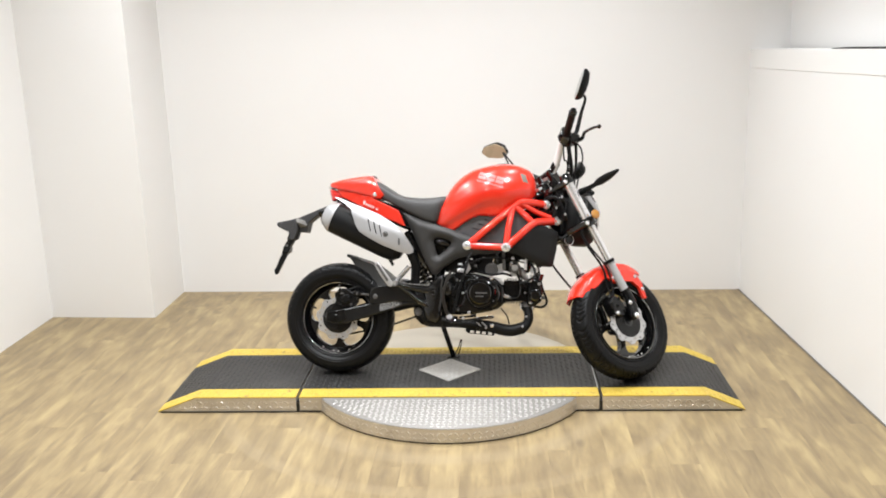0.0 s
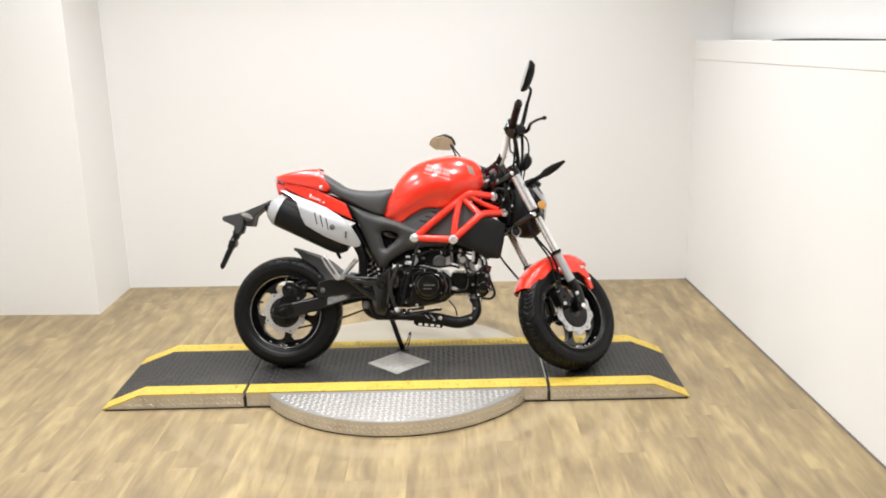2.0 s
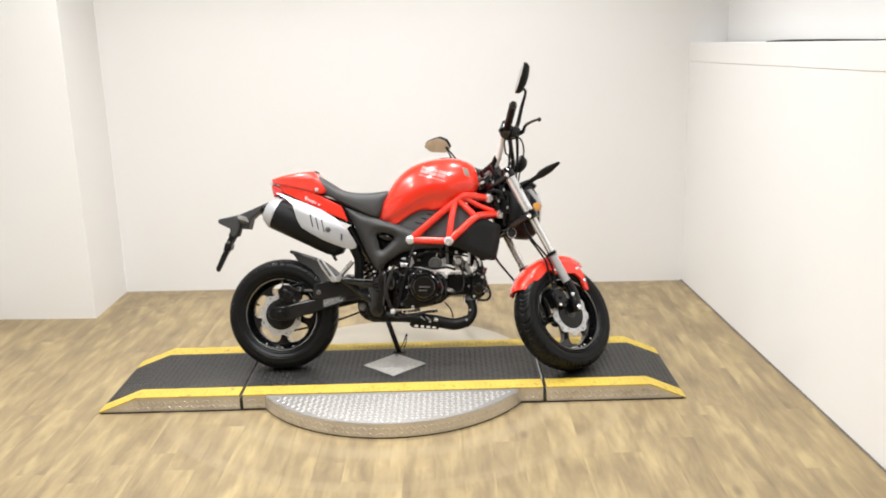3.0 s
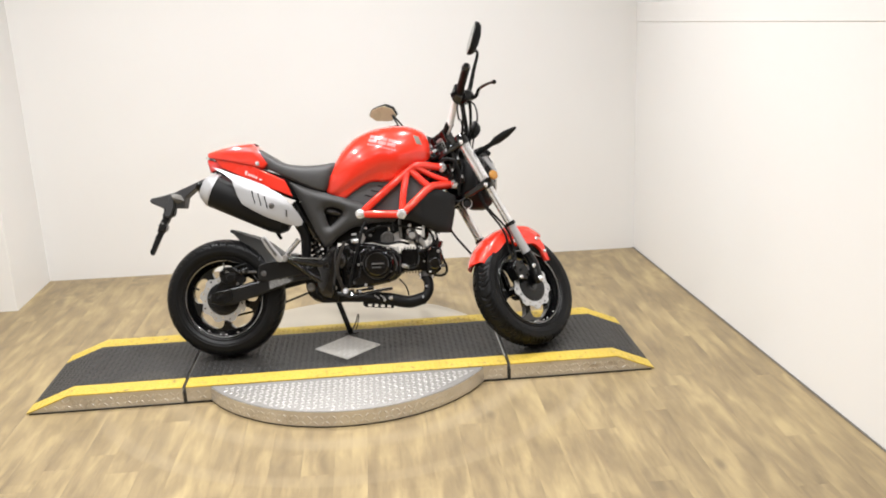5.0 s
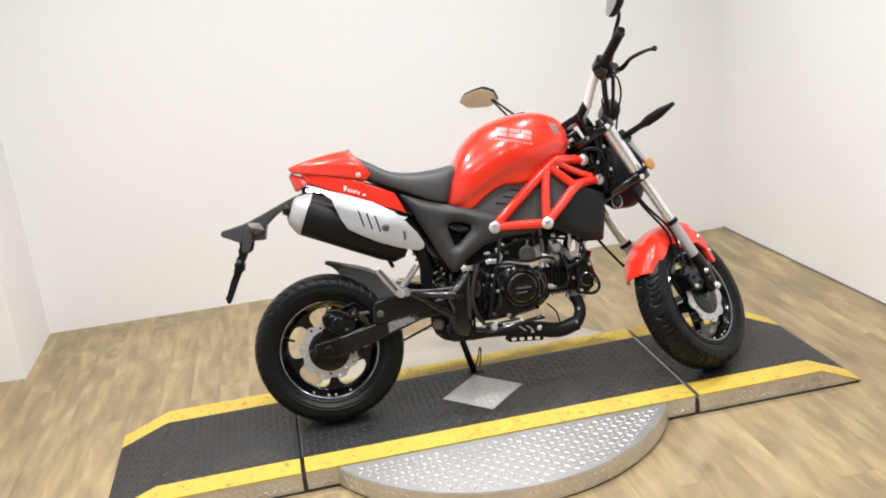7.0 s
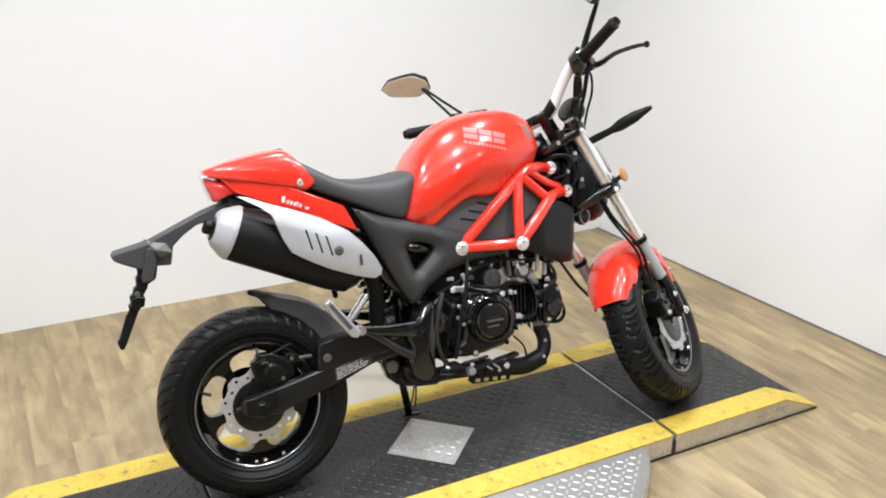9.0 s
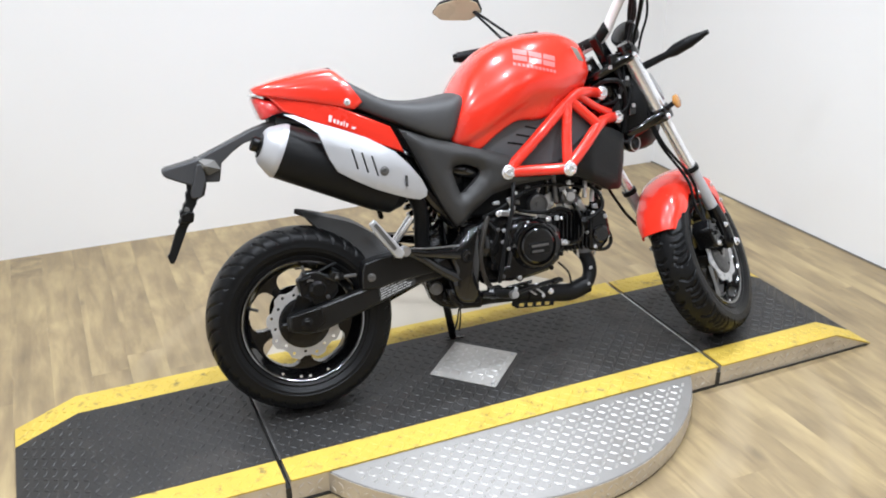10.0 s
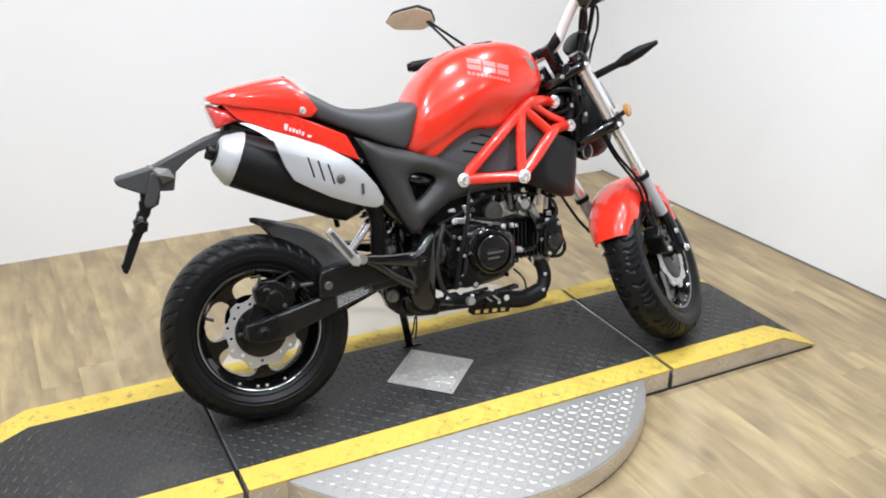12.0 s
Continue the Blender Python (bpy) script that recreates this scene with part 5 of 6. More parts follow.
part("tappet_cap", tube([(0.85, -0.03, 0.395), (0.86, -0.03, 0.425)], 0.02, 6), GLOSS, head)
part("spark_plug", add(tube([(0.80, -0.065, 0.36), (0.79, -0.085, 0.375)], 0.009, 6), tube([(0.79, -0.085, 0.375), (0.782, -0.098, 0.386)], [0.010, 0.008], 10)), BLACK, head)
for bx, bz, mat, r in ((0.822, 0.395, CHROME, 0.005), (0.858, 0.382, STEEL, 0.0045), (0.862, 0.325, STEEL, 0.004), (0.822, 0.302, CHROME, 0.004), (0.80, 0.345, STEEL, 0.0035)):
    bolt_at(head, bx, -0.073, bz, r, 0.006, mat)
for k in range(2):
    bolt_at(engine, 0.715 + 0.011 * k, -0.085, 0.331 - 0.002 * k, 0.006, 0.010, CHROME)
part("union", tube([(0.70, -0.082, 0.33), (0.75, -0.08, 0.322)], 0.0055, 8), DULL, engine)
part("oil_pipe", tube([(0.74, -0.082, 0.322), (0.772, -0.084, 0.33), (0.781, -0.084, 0.365), (0.776, -0.08, 0.40), (0.764, -0.07, 0.43)], 0.0055, 10), GLOSS, engine)
part("exhaust_flange", tube([(0.806, -0.03, 0.302), (0.806, -0.032, 0.283)], 0.028, 16), DULL, engine)
for dx in (-0.024, 0.026):
    part("flange_stud", tube([(0.806 + dx, -0.045, 0.30), (0.806 + dx, -0.046, 0.274)], 0.004, 6), CHROME, engine)
carb = part("carburettor", add(moved(lathe([(0.0, -0.034), (0.018, -0.034), (0.023, -0.03), (0.023, 0.03), (0.0, 0.03)], 24), Matrix.Translation((0.757, -0.035, 0.446))), tube([(0.72, -0.03, 0.457), (0.80, -0.02, 0.42)], [0.021, 0.022], 16)), DULL, bike, "alloy carburettor above the engine")
part("intake_hose", tube([(0.60, -0.02, 0.485), (0.66, -0.025, 0.474), (0.735, -0.03, 0.455)], [0.034, 0.027, 0.024], 16), BLACK, carb, "black rubber intake hose")
part("float_bowl", prism([(0.738, 0.414), (0.776, 0.412), (0.778, 0.432), (0.738, 0.434)], -0.066, -0.012), ALLOY, carb, bevel=0.005)
part("slide_cap", tube([(0.752, -0.035, 0.462), (0.748, -0.035, 0.492)], [0.02, 0.017], 14), ALLOY, carb)
part("throttle_drum", lathe([(0.0, -0.006), (0.013, -0.006), (0.013, -0.003), (0.010, 0.0), (0.013, 0.003), (0.0, 0.004)], 18), STEEL, carb, m=Matrix.Translation((0.757, -0.071, 0.449)))
part("intake_flange", prism([(0.787, 0.445), (0.80, 0.432), (0.815, 0.40), (0.80, 0.395), (0.782, 0.42)], -0.056, 0.0), ALLOY, carb, bevel=0.004)
part("choke_lever", prism([(0.735, 0.468), (0.742, 0.472), (0.752, 0.448), (0.746, 0.444)], -0.075, -0.072), CHROME, carb)
for bx, bz in ((0.742, 0.428), (0.774, 0.426), (0.772, 0.462), (0.74, 0.459)):
    bolt_at(carb, bx, -0.068, bz, 0.0032, 0.004, CHROME)
starter = part("starter_motor", moved(lathe([(0.0, -0.07), (0.008, -0.07), (0.0085, -0.067), (0.021, -0.067), (0.022, -0.07), (0.026, -0.069), (0.028, -0.064), (0.028, 0.06), (0.0, 0.062)], 28), Matrix.Translation((0.66, -0.012, 0.441))), DULL, bike, "dull alloy starter motor")
part("terminal", tube([(0.665, -0.06, 0.466), (0.668, -0.07, 0.486)], 0.005, 8), CHROME, starter)
part("mounting_plate", prism([(0.676, 0.456), (0.705, 0.468), (0.712, 0.43), (0.69, 0.418), (0.68, 0.43)], -0.066, -0.06), ALLOY, starter, bevel=0.002)
part("solenoid", moved(lathe([(0.0, -0.02), (0.012, -0.02), (0.014, -0.015), (0.014, 0.02), (0.0, 0.02)], 16), Matrix.Translation((0.60, -0.06, 0.478))), CASTING, starter)
lever = part("crankcase_bracket", prism([(0.553, 0.474), (0.564, 0.476), (0.576, 0.446), (0.562, 0.426), (0.525, 0.432), (0.527, 0.446), (0.556, 0.442), (0.562, 0.45)], -0.122, -0.112), ALLOY, bike, "bright alloy bracket on the crankcase", bevel=0.002)
bolt_at(lever, 0.527, -0.122, 0.437, 0.006, 0.006, CHROME)
for pts, r, mat in (
    ([(0.494, -0.128, 0.436), (0.476, -0.134, 0.39), (0.462, -0.135, 0.33), (0.474, -0.13, 0.272), (0.49, -0.12, 0.25)], 0.0065, HOSE),
    ([(0.508, -0.138, 0.262), (0.516, -0.142, 0.30), (0.536, -0.142, 0.38), (0.556, -0.14, 0.44), (0.568, -0.13, 0.49), (0.59, -0.1, 0.53)], 0.0052, BLACK),
    ([(0.49, -0.10, 0.43), (0.54, -0.115, 0.452), (0.62, -0.105, 0.486), (0.70, -0.09, 0.49), (0.80, -0.07, 0.47)], 0.004, BLACK),
    ([(0.60, -0.08, 0.432), (0.66, -0.095, 0.42), (0.71, -0.09, 0.425), (0.745, -0.08, 0.415)], 0.005, BLACK),
    ([(0.60, 0.02, 0.50), (0.70, -0.02, 0.505), (0.80, -0.03, 0.49), (0.87, -0.04, 0.46)], 0.012, BLACK),
    ([(0.79, -0.05, 0.49), (0.832, -0.085, 0.455), (0.838, -0.10, 0.415), (0.806, -0.1, 0.392), (0.784, -0.097, 0.385)], 0.0045, BLACK),
    ([(0.838, -0.04, 0.45), (0.846, -0.05, 0.40), (0.858, -0.055, 0.35), (0.86, -0.05, 0.318)], 0.0045, BLACK),
    ([(0.70, -0.09, 0.28), (0.725, -0.095, 0.25), (0.735, -0.09, 0.215)], 0.0028, BLACK),
    ([(0.50, -0.11, 0.42), (0.52, -0.12, 0.385), (0.50, -0.115, 0.34), (0.515, -0.11, 0.29)], 0.0042, BLACK),
):
    part("hose", tube(pts, r, 10), mat, engine)
crash = part("crash_tube", tube([(0.848, -0.03, 0.47), (0.858, -0.036, 0.42), (0.872, -0.04, 0.36), (0.888, -0.04, 0.318), (0.886, -0.04, 0.296), (0.868, -0.04, 0.284), (0.838, -0.03, 0.286)], 0.0052, 10), BLACK, bike, "thin black guard tube")
part("knob", lathe([(0.0, -0.008), (0.006, -0.008), (0.008, -0.004), (0.008, 0.004), (0.0, 0.006)], 10), DULL, crash, m=Matrix.Translation((0.876, -0.044, 0.324)))
part("engine_hanger", tube([(0.86, 0.0, 0.62), (0.83, 0.0, 0.50), (0.80, 0.0, 0.43)], 0.014, 10), GLOSS, bike)
peg = part("rider_footrest", tube([(0.50, -0.10, 0.228), (0.502, -0.15, 0.236), (0.503, -0.235, 0.250)], [0.010, 0.0115, 0.0125], 14, 3), BLACK, bike, "black rubber rider footrest with an alloy end")
part("end_plug", tube([(0.503, -0.236, 0.2505), (0.503, -0.252, 0.253)], [0.0115, 0.0095], 14, 1), ALLOY, peg, "alloy end plug")
part("peg_hinge", prism([(0.485, 0.215), (0.52, 0.215), (0.522, 0.248), (0.486, 0.246)], -0.125, -0.098), CASTING, peg, bevel=0.003)
bolt_at(peg, 0.488, -0.126, 0.236, 0.006, 0.008, CHROME)
pedal = part("brake_pedal", tube([(0.46, -0.135, 0.236), (0.52, -0.142, 0.226), (0.58, -0.148, 0.234), (0.63, -0.15, 0.243), (0.665, -0.15, 0.246)], [0.008, 0.007, 0.0065, 0.006, 0.006], 10), GUNMETAL, bike, "dark brake pedal with an alloy tip")
part("pedal_pad", prism([(0.648, 0.240), (0.676, 0.243), (0.675, 0.254), (0.648, 0.250)], -0.168, -0.142), GUNMETAL, pedal, bevel=0.003)
part("return_spring", tube([(0.53, -0.13, 0.243), (0.60, -0.134, 0.250)], 0.0045, 8), CASTING, pedal)
for bx, bz in ((0.548, 0.24), (0.606, 0.243)):
    bolt_at(pedal, bx, -0.148, bz, 0.004, 0.005, STEEL)
for pts, mat in (([(0.712, -0.075, 0.44), (0.71, -0.075, 0.515)], DULL), ([(0.80, -0.07, 0.44), (0.806, -0.07, 0.50)], ALLOY), ([(0.685, -0.08, 0.47), (0.683, -0.085, 0.51)], CASTING), ([(0.826, -0.06, 0.425), (0.832, -0.06, 0.47)], STEEL)):
    part("bracket", tube(pts, 0.0065, 8), mat, engine)
for x, z, w, h, y, mat in ((0.742, 0.484, 0.014, 0.012, -0.08, ALLOY), (0.62, 0.488, 0.016, 0.008, -0.085, DULL), (0.586, 0.452, 0.014, 0.010, -0.09, DULL), (0.818, 0.41, 0.014, 0.012, -0.078, ALLOY), (0.694, 0.396, 0.010, 0.012, -0.1, STEEL), (0.52, 0.46, 0.02, 0.008, -0.1, STEEL), (0.846, 0.436, 0.008, 0.016, -0.065, STEEL), (0.572, 0.482, 0.012, 0.008, -0.115, CHROME), (0.66, 0.512, 0.008, 0.006, -0.10, CHROME), (0.712, 0.394, 0.008, 0.008, -0.09, CHROME)):
    part("clip", prism([(x, z), (x + w, z - 0.002), (x + w * 0.9, z + h), (x + w * 0.1, z + h * 0.85)], y - 0.006, y + 0.004), mat, engine, bevel=0.0015)

# fork, steered with the handlebar
fork = part("fork", tube([(-0.0, 0, -0.08), (-0.0, 0, 0.14)], 0.02, 16), GLOSS, bike, "chrome telescopic front fork turned to the left", STEER)
for sy in (-1, 1):
    y, x = sy * 0.1, 0.047
    part("stanchion_cover", tube([(x, y, 0.153), (x, y, -0.045)], 0.0215, 24, 1), CHROME, fork, "polished upper fork tube")
    part("fork_cap", tube([(x, y, 0.151), (x, y, 0.168)], [0.0245, 0.019], 20, 1), GLOSS, fork)
    part("clamp_collar", lathe([(0.0215, -0.016), (0.027, -0.014), (0.0285, 0.0), (0.027, 0.014), (0.0215, 0.016)], 24, closed=True), GLOSS, fork, m=Matrix.Translation((x, y, 0.138)) @ pose(0, 0, 0, 90))
    part("clamp_collar", lathe([(0.0215, -0.020), (0.029, -0.018), (0.031, 0.0), (0.029, 0.018), (0.0215, 0.020)], 24, closed=True), GLOSS, fork, m=Matrix.Translation((x, y, -0.057)) @ pose(0, 0, 0, 90))
    part("stanchion", tube([(x, y, -0.045), (x, y, -0.255)], 0.0165, 24, 1), CHROME, fork, "chrome fork stanchion")
    part("dust_seal", tube([(x, y, -0.234), (x, y, -0.248)], 0.0215, 20, 1), BLACK, fork)
    part("slider", tube([(x, y, -0.242), (x, y, -0.37), (x, y, -0.395)], [0.0175, 0.0175, 0.016], 20, 1), SILVER, fork, "silver fork slider")
    part("axle_lug", tube([(x, y, -0.372), (x, y * 0.99, -0.425), (x - 0.020, y * 0.98, -0.485), (x - 0.024, y * 0.98, -0.502)], [0.019, 0.022, 0.024, 0.01], 18, 3), CASTING, fork, "black cast axle lug")
    part("axle_nut", bolt(0.009, 0.009), CHROME, fork, m=Matrix.Translation((0.020, y + sy * 0.024, -0.488)) @ pose(0, 0, 0, 0, 0, 0 if sy < 0 else 180))
    part("pinch_bolt", bolt(0.0062, 0.007), CHROME, fork, m=Matrix.Translation((x - 0.022, y + sy * 0.018, -0.43)) @ pose(0, 0, 0, 0, 0, 0 if sy < 0 else 180))
    part("side_reflector", lathe([(0.0, -0.006), (0.016, -0.005), (0.019, -0.003), (0.019, 0.003), (0.0, 0.004)], 24), AMBER, fork, "round amber reflector", Matrix.Translation((0.05, sy * 0.155, -0.042)) @ pose(0, 0, 0, 0, 0, (-4 if sy < 0 else 184)))
    part("reflector_stay", tube([(0.036, sy * 0.11, -0.05), (0.05, sy * 0.152, -0.042)], 0.007, 8), BLACK, fork)
for u0, u1, mat in ((0.120, 0.145, GLOSS), (-0.07, -0.042, GLOSS)):
    yoke = moved(prism([(-0.03, -0.035), (-0.03, 0.035), (0.018, 0.118), (0.058, 0.126), (0.076, 0.1), (0.064, 0.06), (0.064, -0.06), (0.076, -0.1), (0.058, -0.126), (0.018, -0.118)], -u1, -u0), pose(0, 0, 0, -90))
    part("yoke", yoke, mat, fork, "black triple clamp", bevel=0.008)
for sy in (-1, 1):
    for u in (-0.06, 0.134):
        part("clamp_bolt", bolt(0.007, 0.007), CHROME, fork, m=Matrix.Translation((0.012, sy * 0.128, u)) @ pose(0, 0, 0, 0, 0, 0 if sy < 0 else 180))
caliper = part("front_caliper", prism([(-0.045, -0.375), (-0.01, -0.36), (0.018, -0.385), (0.016, -0.44), (-0.015, -0.455), (-0.05, -0.43)], -0.105, -0.05), CASTING, bike, "black front brake caliper", STEER @ Matrix.Translation((-0.015, 0, -0.012)), bevel=0.006)
for bx, bz in ((-0.04, -0.385), (-0.035, -0.43), (0.005, -0.38), (0.0, -0.435), (-0.018, -0.405)):
    bolt_at(caliper, bx, -0.105, bz, 0.0055, 0.006, CHROME if bx == -0.035 else CASTING)
for k, y in enumerate((-0.07, -0.078)):
    part("brake_hose", tube([(0.0, -0.06, 0.12), (0.03, y, 0.02), (0.0, y - 0.005, -0.12), (0.004 + 0.012 * k, y - 0.022, -0.25), (-0.012 + 0.02 * k, y - 0.012, -0.33), (-0.03, -0.09, -0.40)], 0.0042, 8), BLACK, bike, "black brake hose", STEER)
part("brake_hose", tube([(-0.02, 0.06, -0.02), (-0.07, 0.09, -0.12), (-0.03, 0.11, -0.25), (0.0, 0.11, -0.33)], 0.0045, 8), BLACK, bike, m=STEER)


def fender_mesh():
    """The front mudguard: an arched trough round the tyre, with its ends drawn in."""
    rings = []
    a0, a1, n = radians(134), radians(37), 24
    for k in range(n + 1):
        s = k / n
        a = a0 + (a1 - a0) * s
        r = 0.256
        w = 0.076 * min(1.0, 0.72 + 1.6 * s, 0.6 + 2.0 * (1 - s))
        drop = 0.058 * min(1.0, 0.55 + 2 * s, 0.45 + 1.6 * (1 - s))
        c, sn = math.cos(a), math.sin(a)
        ring = []
        for q in range(13):
            b = -1 + q / 6
            ring.append(((r - drop * abs(b) ** 2.6) * c, w * math.sin(b * math.pi / 2) ** 1 if abs(b) < 1 else w * b, (r - drop * abs(b) ** 2.6) * sn))
        for q in range(12, -1, -1):
            b = -1 + q / 6
            rr = r - 0.004 - (drop - 0.002) * abs(b) ** 2.6
            ww = (w - 0.004) * (math.sin(b * math.pi / 2) if abs(b) < 1 else b)
            ring.append((rr * c, ww, rr * sn))
        rings.append(ring)
    return loft(rings)


fender = part("front_mudguard", fender_mesh(), RED, bike, "glossy red front mudguard", STEER @ Matrix.Translation((0.03, 0, -0.491)), angle=50)
for sy in (-1, 1):
    part("fender_stay", prism([(-0.03, 0.198), (0.03, 0.208), (0.085, 0.192), (0.124, 0.160), (0.134, 0.11), (0.118, 0.042), (0.102, 0.046), (0.106, 0.10), (0.088, 0.132), (0.04, 0.150), (0.0, 0.160)], sy * 0.091, sy * 0.076), RED, fender, "red mudguard bracket", bevel=0.002)
    for bx, bz in ((0.0, 0.182), (0.112, 0.145), (0.118, 0.085)):
        part("bolt", bolt(0.0055, 0.006), CHROME, fender, m=Matrix.Translation((bx, sy * 0.092, bz)) @ pose(0, 0, 0, 0, 0, 0 if sy < 0 else 180))

# headlamp, clocks, indicators
lampm = STEER @ Matrix.Translation((0.097, 0, 0.0)) @ pose(0, 0, 0, 0, 24, 0)


def lamp_ring(x, w, z0, z1, n=24):
    ring = []
    for k in range(n):
        a = 2 * math.pi * k / n
        c, s = math.cos(a), math.sin(a)
        ring.append((x, w * math.copysign(abs(c) ** 0.8, c) * (1 - 0.25 * max(0, -s)), (z1 if s > 0 else -z0) * math.copysign(abs(s) ** 0.8, s)))
    return ring


lamp_shell = part("headlamp", loft([lamp_ring(-0.092, 0.074, -0.09, 0.09), lamp_ring(-0.07, 0.094, -0.12, 0.11), lamp_ring(-0.02, 0.097, -0.14, 0.105), lamp_ring(0.035, 0.094, -0.14, 0.1), lamp_ring(0.05, 0.083, -0.13, 0.092)]), BLACK, bike, "black headlamp shell with clear lens", lampm, angle=50)
part("lens", loft([lamp_ring(0.05, 0.08, -0.115, 0.088), lamp_ring(0.066, 0.076, -0.108, 0.08), lamp_ring(0.08, 0.055, -0.08, 0.055), lamp_ring(0.086, 0.02, -0.03, 0.02)]), CLEAR, lamp_shell, "clear headlamp lens", angle=60)
part("visor", prism([(-0.02, 0.09), (0.03, 0.112), (0.07, 0.085), (0.06, 0.07), (0.0, 0.08)], -0.07, 0.07), BLACK, lamp_shell, bevel=0.006)
for sy in (-1, 1):
    part("trim_strip", prism([(-0.012, 0.045), (0.012, 0.052), (0.05, -0.005), (0.05, -0.03), (0.03, -0.012)], sy * 0.0985, sy * 0.085), SILVER, lamp_shell, "silver grey trim strip", bevel=0.002)
    part("lamp_bracket", prism([(-0.075, 0.06), (-0.02, 0.05), (0.0, 0.015), (-0.02, -0.02), (-0.075, 0.0)], sy * 0.1, sy * 0.07), GLOSS, lamp_shell, bevel=0.006)
    bolt_at(lamp_shell, -0.03, -0.101, 0.02, 0.006, 0.005, CASTING) if sy < 0 else None
part("pod_stay", tube([(0.06, -0.05, 0.135), (0.11, -0.07, 0.14), (0.15, -0.078, 0.15)], 0.008, 8), CASTING, bike, "black bracket under the instrument pod", STEER)
clocks = part("instrument_cluster", moved(lathe([(0.0, -0.02), (0.024, -0.022), (0.035, -0.012), (0.040, 0.006), (0.040, 0.017), (0.035, 0.021), (0.0, 0.021)], 28), Matrix.Translation((0.152, -0.078, 0.160)) @ pose(0, 0, 0, 0, -30, 0) @ pose(0, 0, 0, 90)), BLACK, bike, "black instrument pod", STEER, angle=40)
part("dial_glass", moved(lathe([(0.0, 0.002), (0.033, 0.001), (0.035, 0.0)], 28), Matrix.Translation((0.141, -0.078, 0.1785)) @ pose(0, 0, 0, 0, -30, 0) @ pose(0, 0, 0, 90)), GLOSS, clocks)
for sy in (-1, 1):
    blade = [[(q[0], sy * q[1], q[2]) for q in ring] for ring in (
        [(0.108 + 0.013 * math.cos(a), 0.08, 0.070 + 0.011 * math.sin(a)) for a in (k * math.pi / 5 for k in range(10))],
        [(0.122 + 0.012 * math.cos(a), 0.165, 0.070 + 0.010 * math.sin(a)) for a in (k * math.pi / 5 for k in range(10))],
        [(0.128 + 0.019 * math.cos(a), 0.19, 0.071 + 0.017 * math.sin(a)) for a in (k * math.pi / 5 for k in range(10))],
        [(0.140 + 0.017 * math.cos(a), 0.235, 0.072 + 0.016 * math.sin(a)) for a in (k * math.pi / 5 for k in range(10))],
        [(0.153 + 0.006 * math.cos(a), 0.285, 0.073 + 0.006 * math.sin(a)) for a in (k * math.pi / 5 for k in range(10))])]
    part("front_indicator", loft(blade), BLACK, bike, "black arrow-shaped indicator on a stalk", STEER, angle=50)

# steering head: ignition barrel, horn, looms
ignition = part("ignition_switch", tube([(0.01, 0, 0.10), (0.01, 0, 0.178)], [0.024, 0.021], 18, 1), GLOSS, bike, "black ignition switch", STEER)
part("key_slot", tube([(0.01, 0, 0.177), (0.01, 0, 0.181)], 0.012, 14, 1), STEEL, ignition)
part("head_nut", tube([(0.0, 0, 0.158), (0.0, 0, 0.168)], 0.017, 6, 1), CHROME, ignition, m=Matrix.Translation((-0.022, 0, 0)))
horn = part("horn", moved(lathe([(0.0, -0.014), (0.012, -0.016), (0.020, -0.012), (0.024, -0.006), (0.024, 0.006), (0.016, 0.014), (0.0, 0.016)], 28), pose(0.978, -0.03, 0.566, 0, 0, 20)), CASTING, bike, "round black horn")
part("horn_ring", moved(lathe([(0.0185, -0.0125), (0.0205, -0.0135), (0.0215, -0.0115), (0.0195, -0.0105)], 28, closed=True), pose(0.978, -0.03, 0.566, 0, 0, 20)), STEEL, horn)
part("horn_stay", tube([(0.985, -0.01, 0.59), (0.965, 0.0, 0.63)], 0.006, 8), GLOSS, horn)
for pts, r in (
    ([(0.89, -0.03, 0.76), (0.91, -0.045, 0.785), (0.94, -0.05, 0.76), (0.945, -0.045, 0.70), (0.93, -0.04, 0.63)], 0.005),
    ([(0.89, -0.03, 0.68), (0.92, -0.055, 0.69), (0.945, -0.06, 0.73), (0.952, -0.045, 0.78), (0.945, -0.03, 0.82)], 0.0042),
    ([(0.90, -0.02, 0.64), (0.94, -0.05, 0.655), (0.965, -0.055, 0.69), (0.968, -0.04, 0.74)], 0.0042),
    ([(0.875, -0.02, 0.73), (0.90, -0.05, 0.745), (0.935, -0.06, 0.735), (0.955, -0.05, 0.68), (0.95, -0.04, 0.60)], 0.007),
    ([(0.92, -0.03, 0.80), (0.935, -0.055, 0.755), (0.93, -0.06, 0.70), (0.91, -0.05, 0.66)], 0.0036),
    ([(0.915, -0.03, 0.60), (0.945, -0.05, 0.575), (0.97, -0.05, 0.585), (0.985, -0.04, 0.61)], 0.0045),
):
    part("cable", tube(pts, r, 8), BLACK, bike, "black cable at the steering head")
for x, y, z, w, h, mat in ((0.905, -0.05, 0.785, 0.026, 0.030, CASTING), (0.935, -0.05, 0.72, 0.03, 0.026, GLOSS), (0.915, -0.045, 0.66, 0.02, 0.028, CASTING), (0.955, -0.055, 0.645, 0.022, 0.03, GLOSS)):
    part("connector_block", prism([(x, z), (x + w, z + 0.004), (x + w * 0.92, z + h), (x + 0.002, z + h * 0.9)], y - 0.012, y + 0.014), mat, bike, "black wiring connector", bevel=0.003)
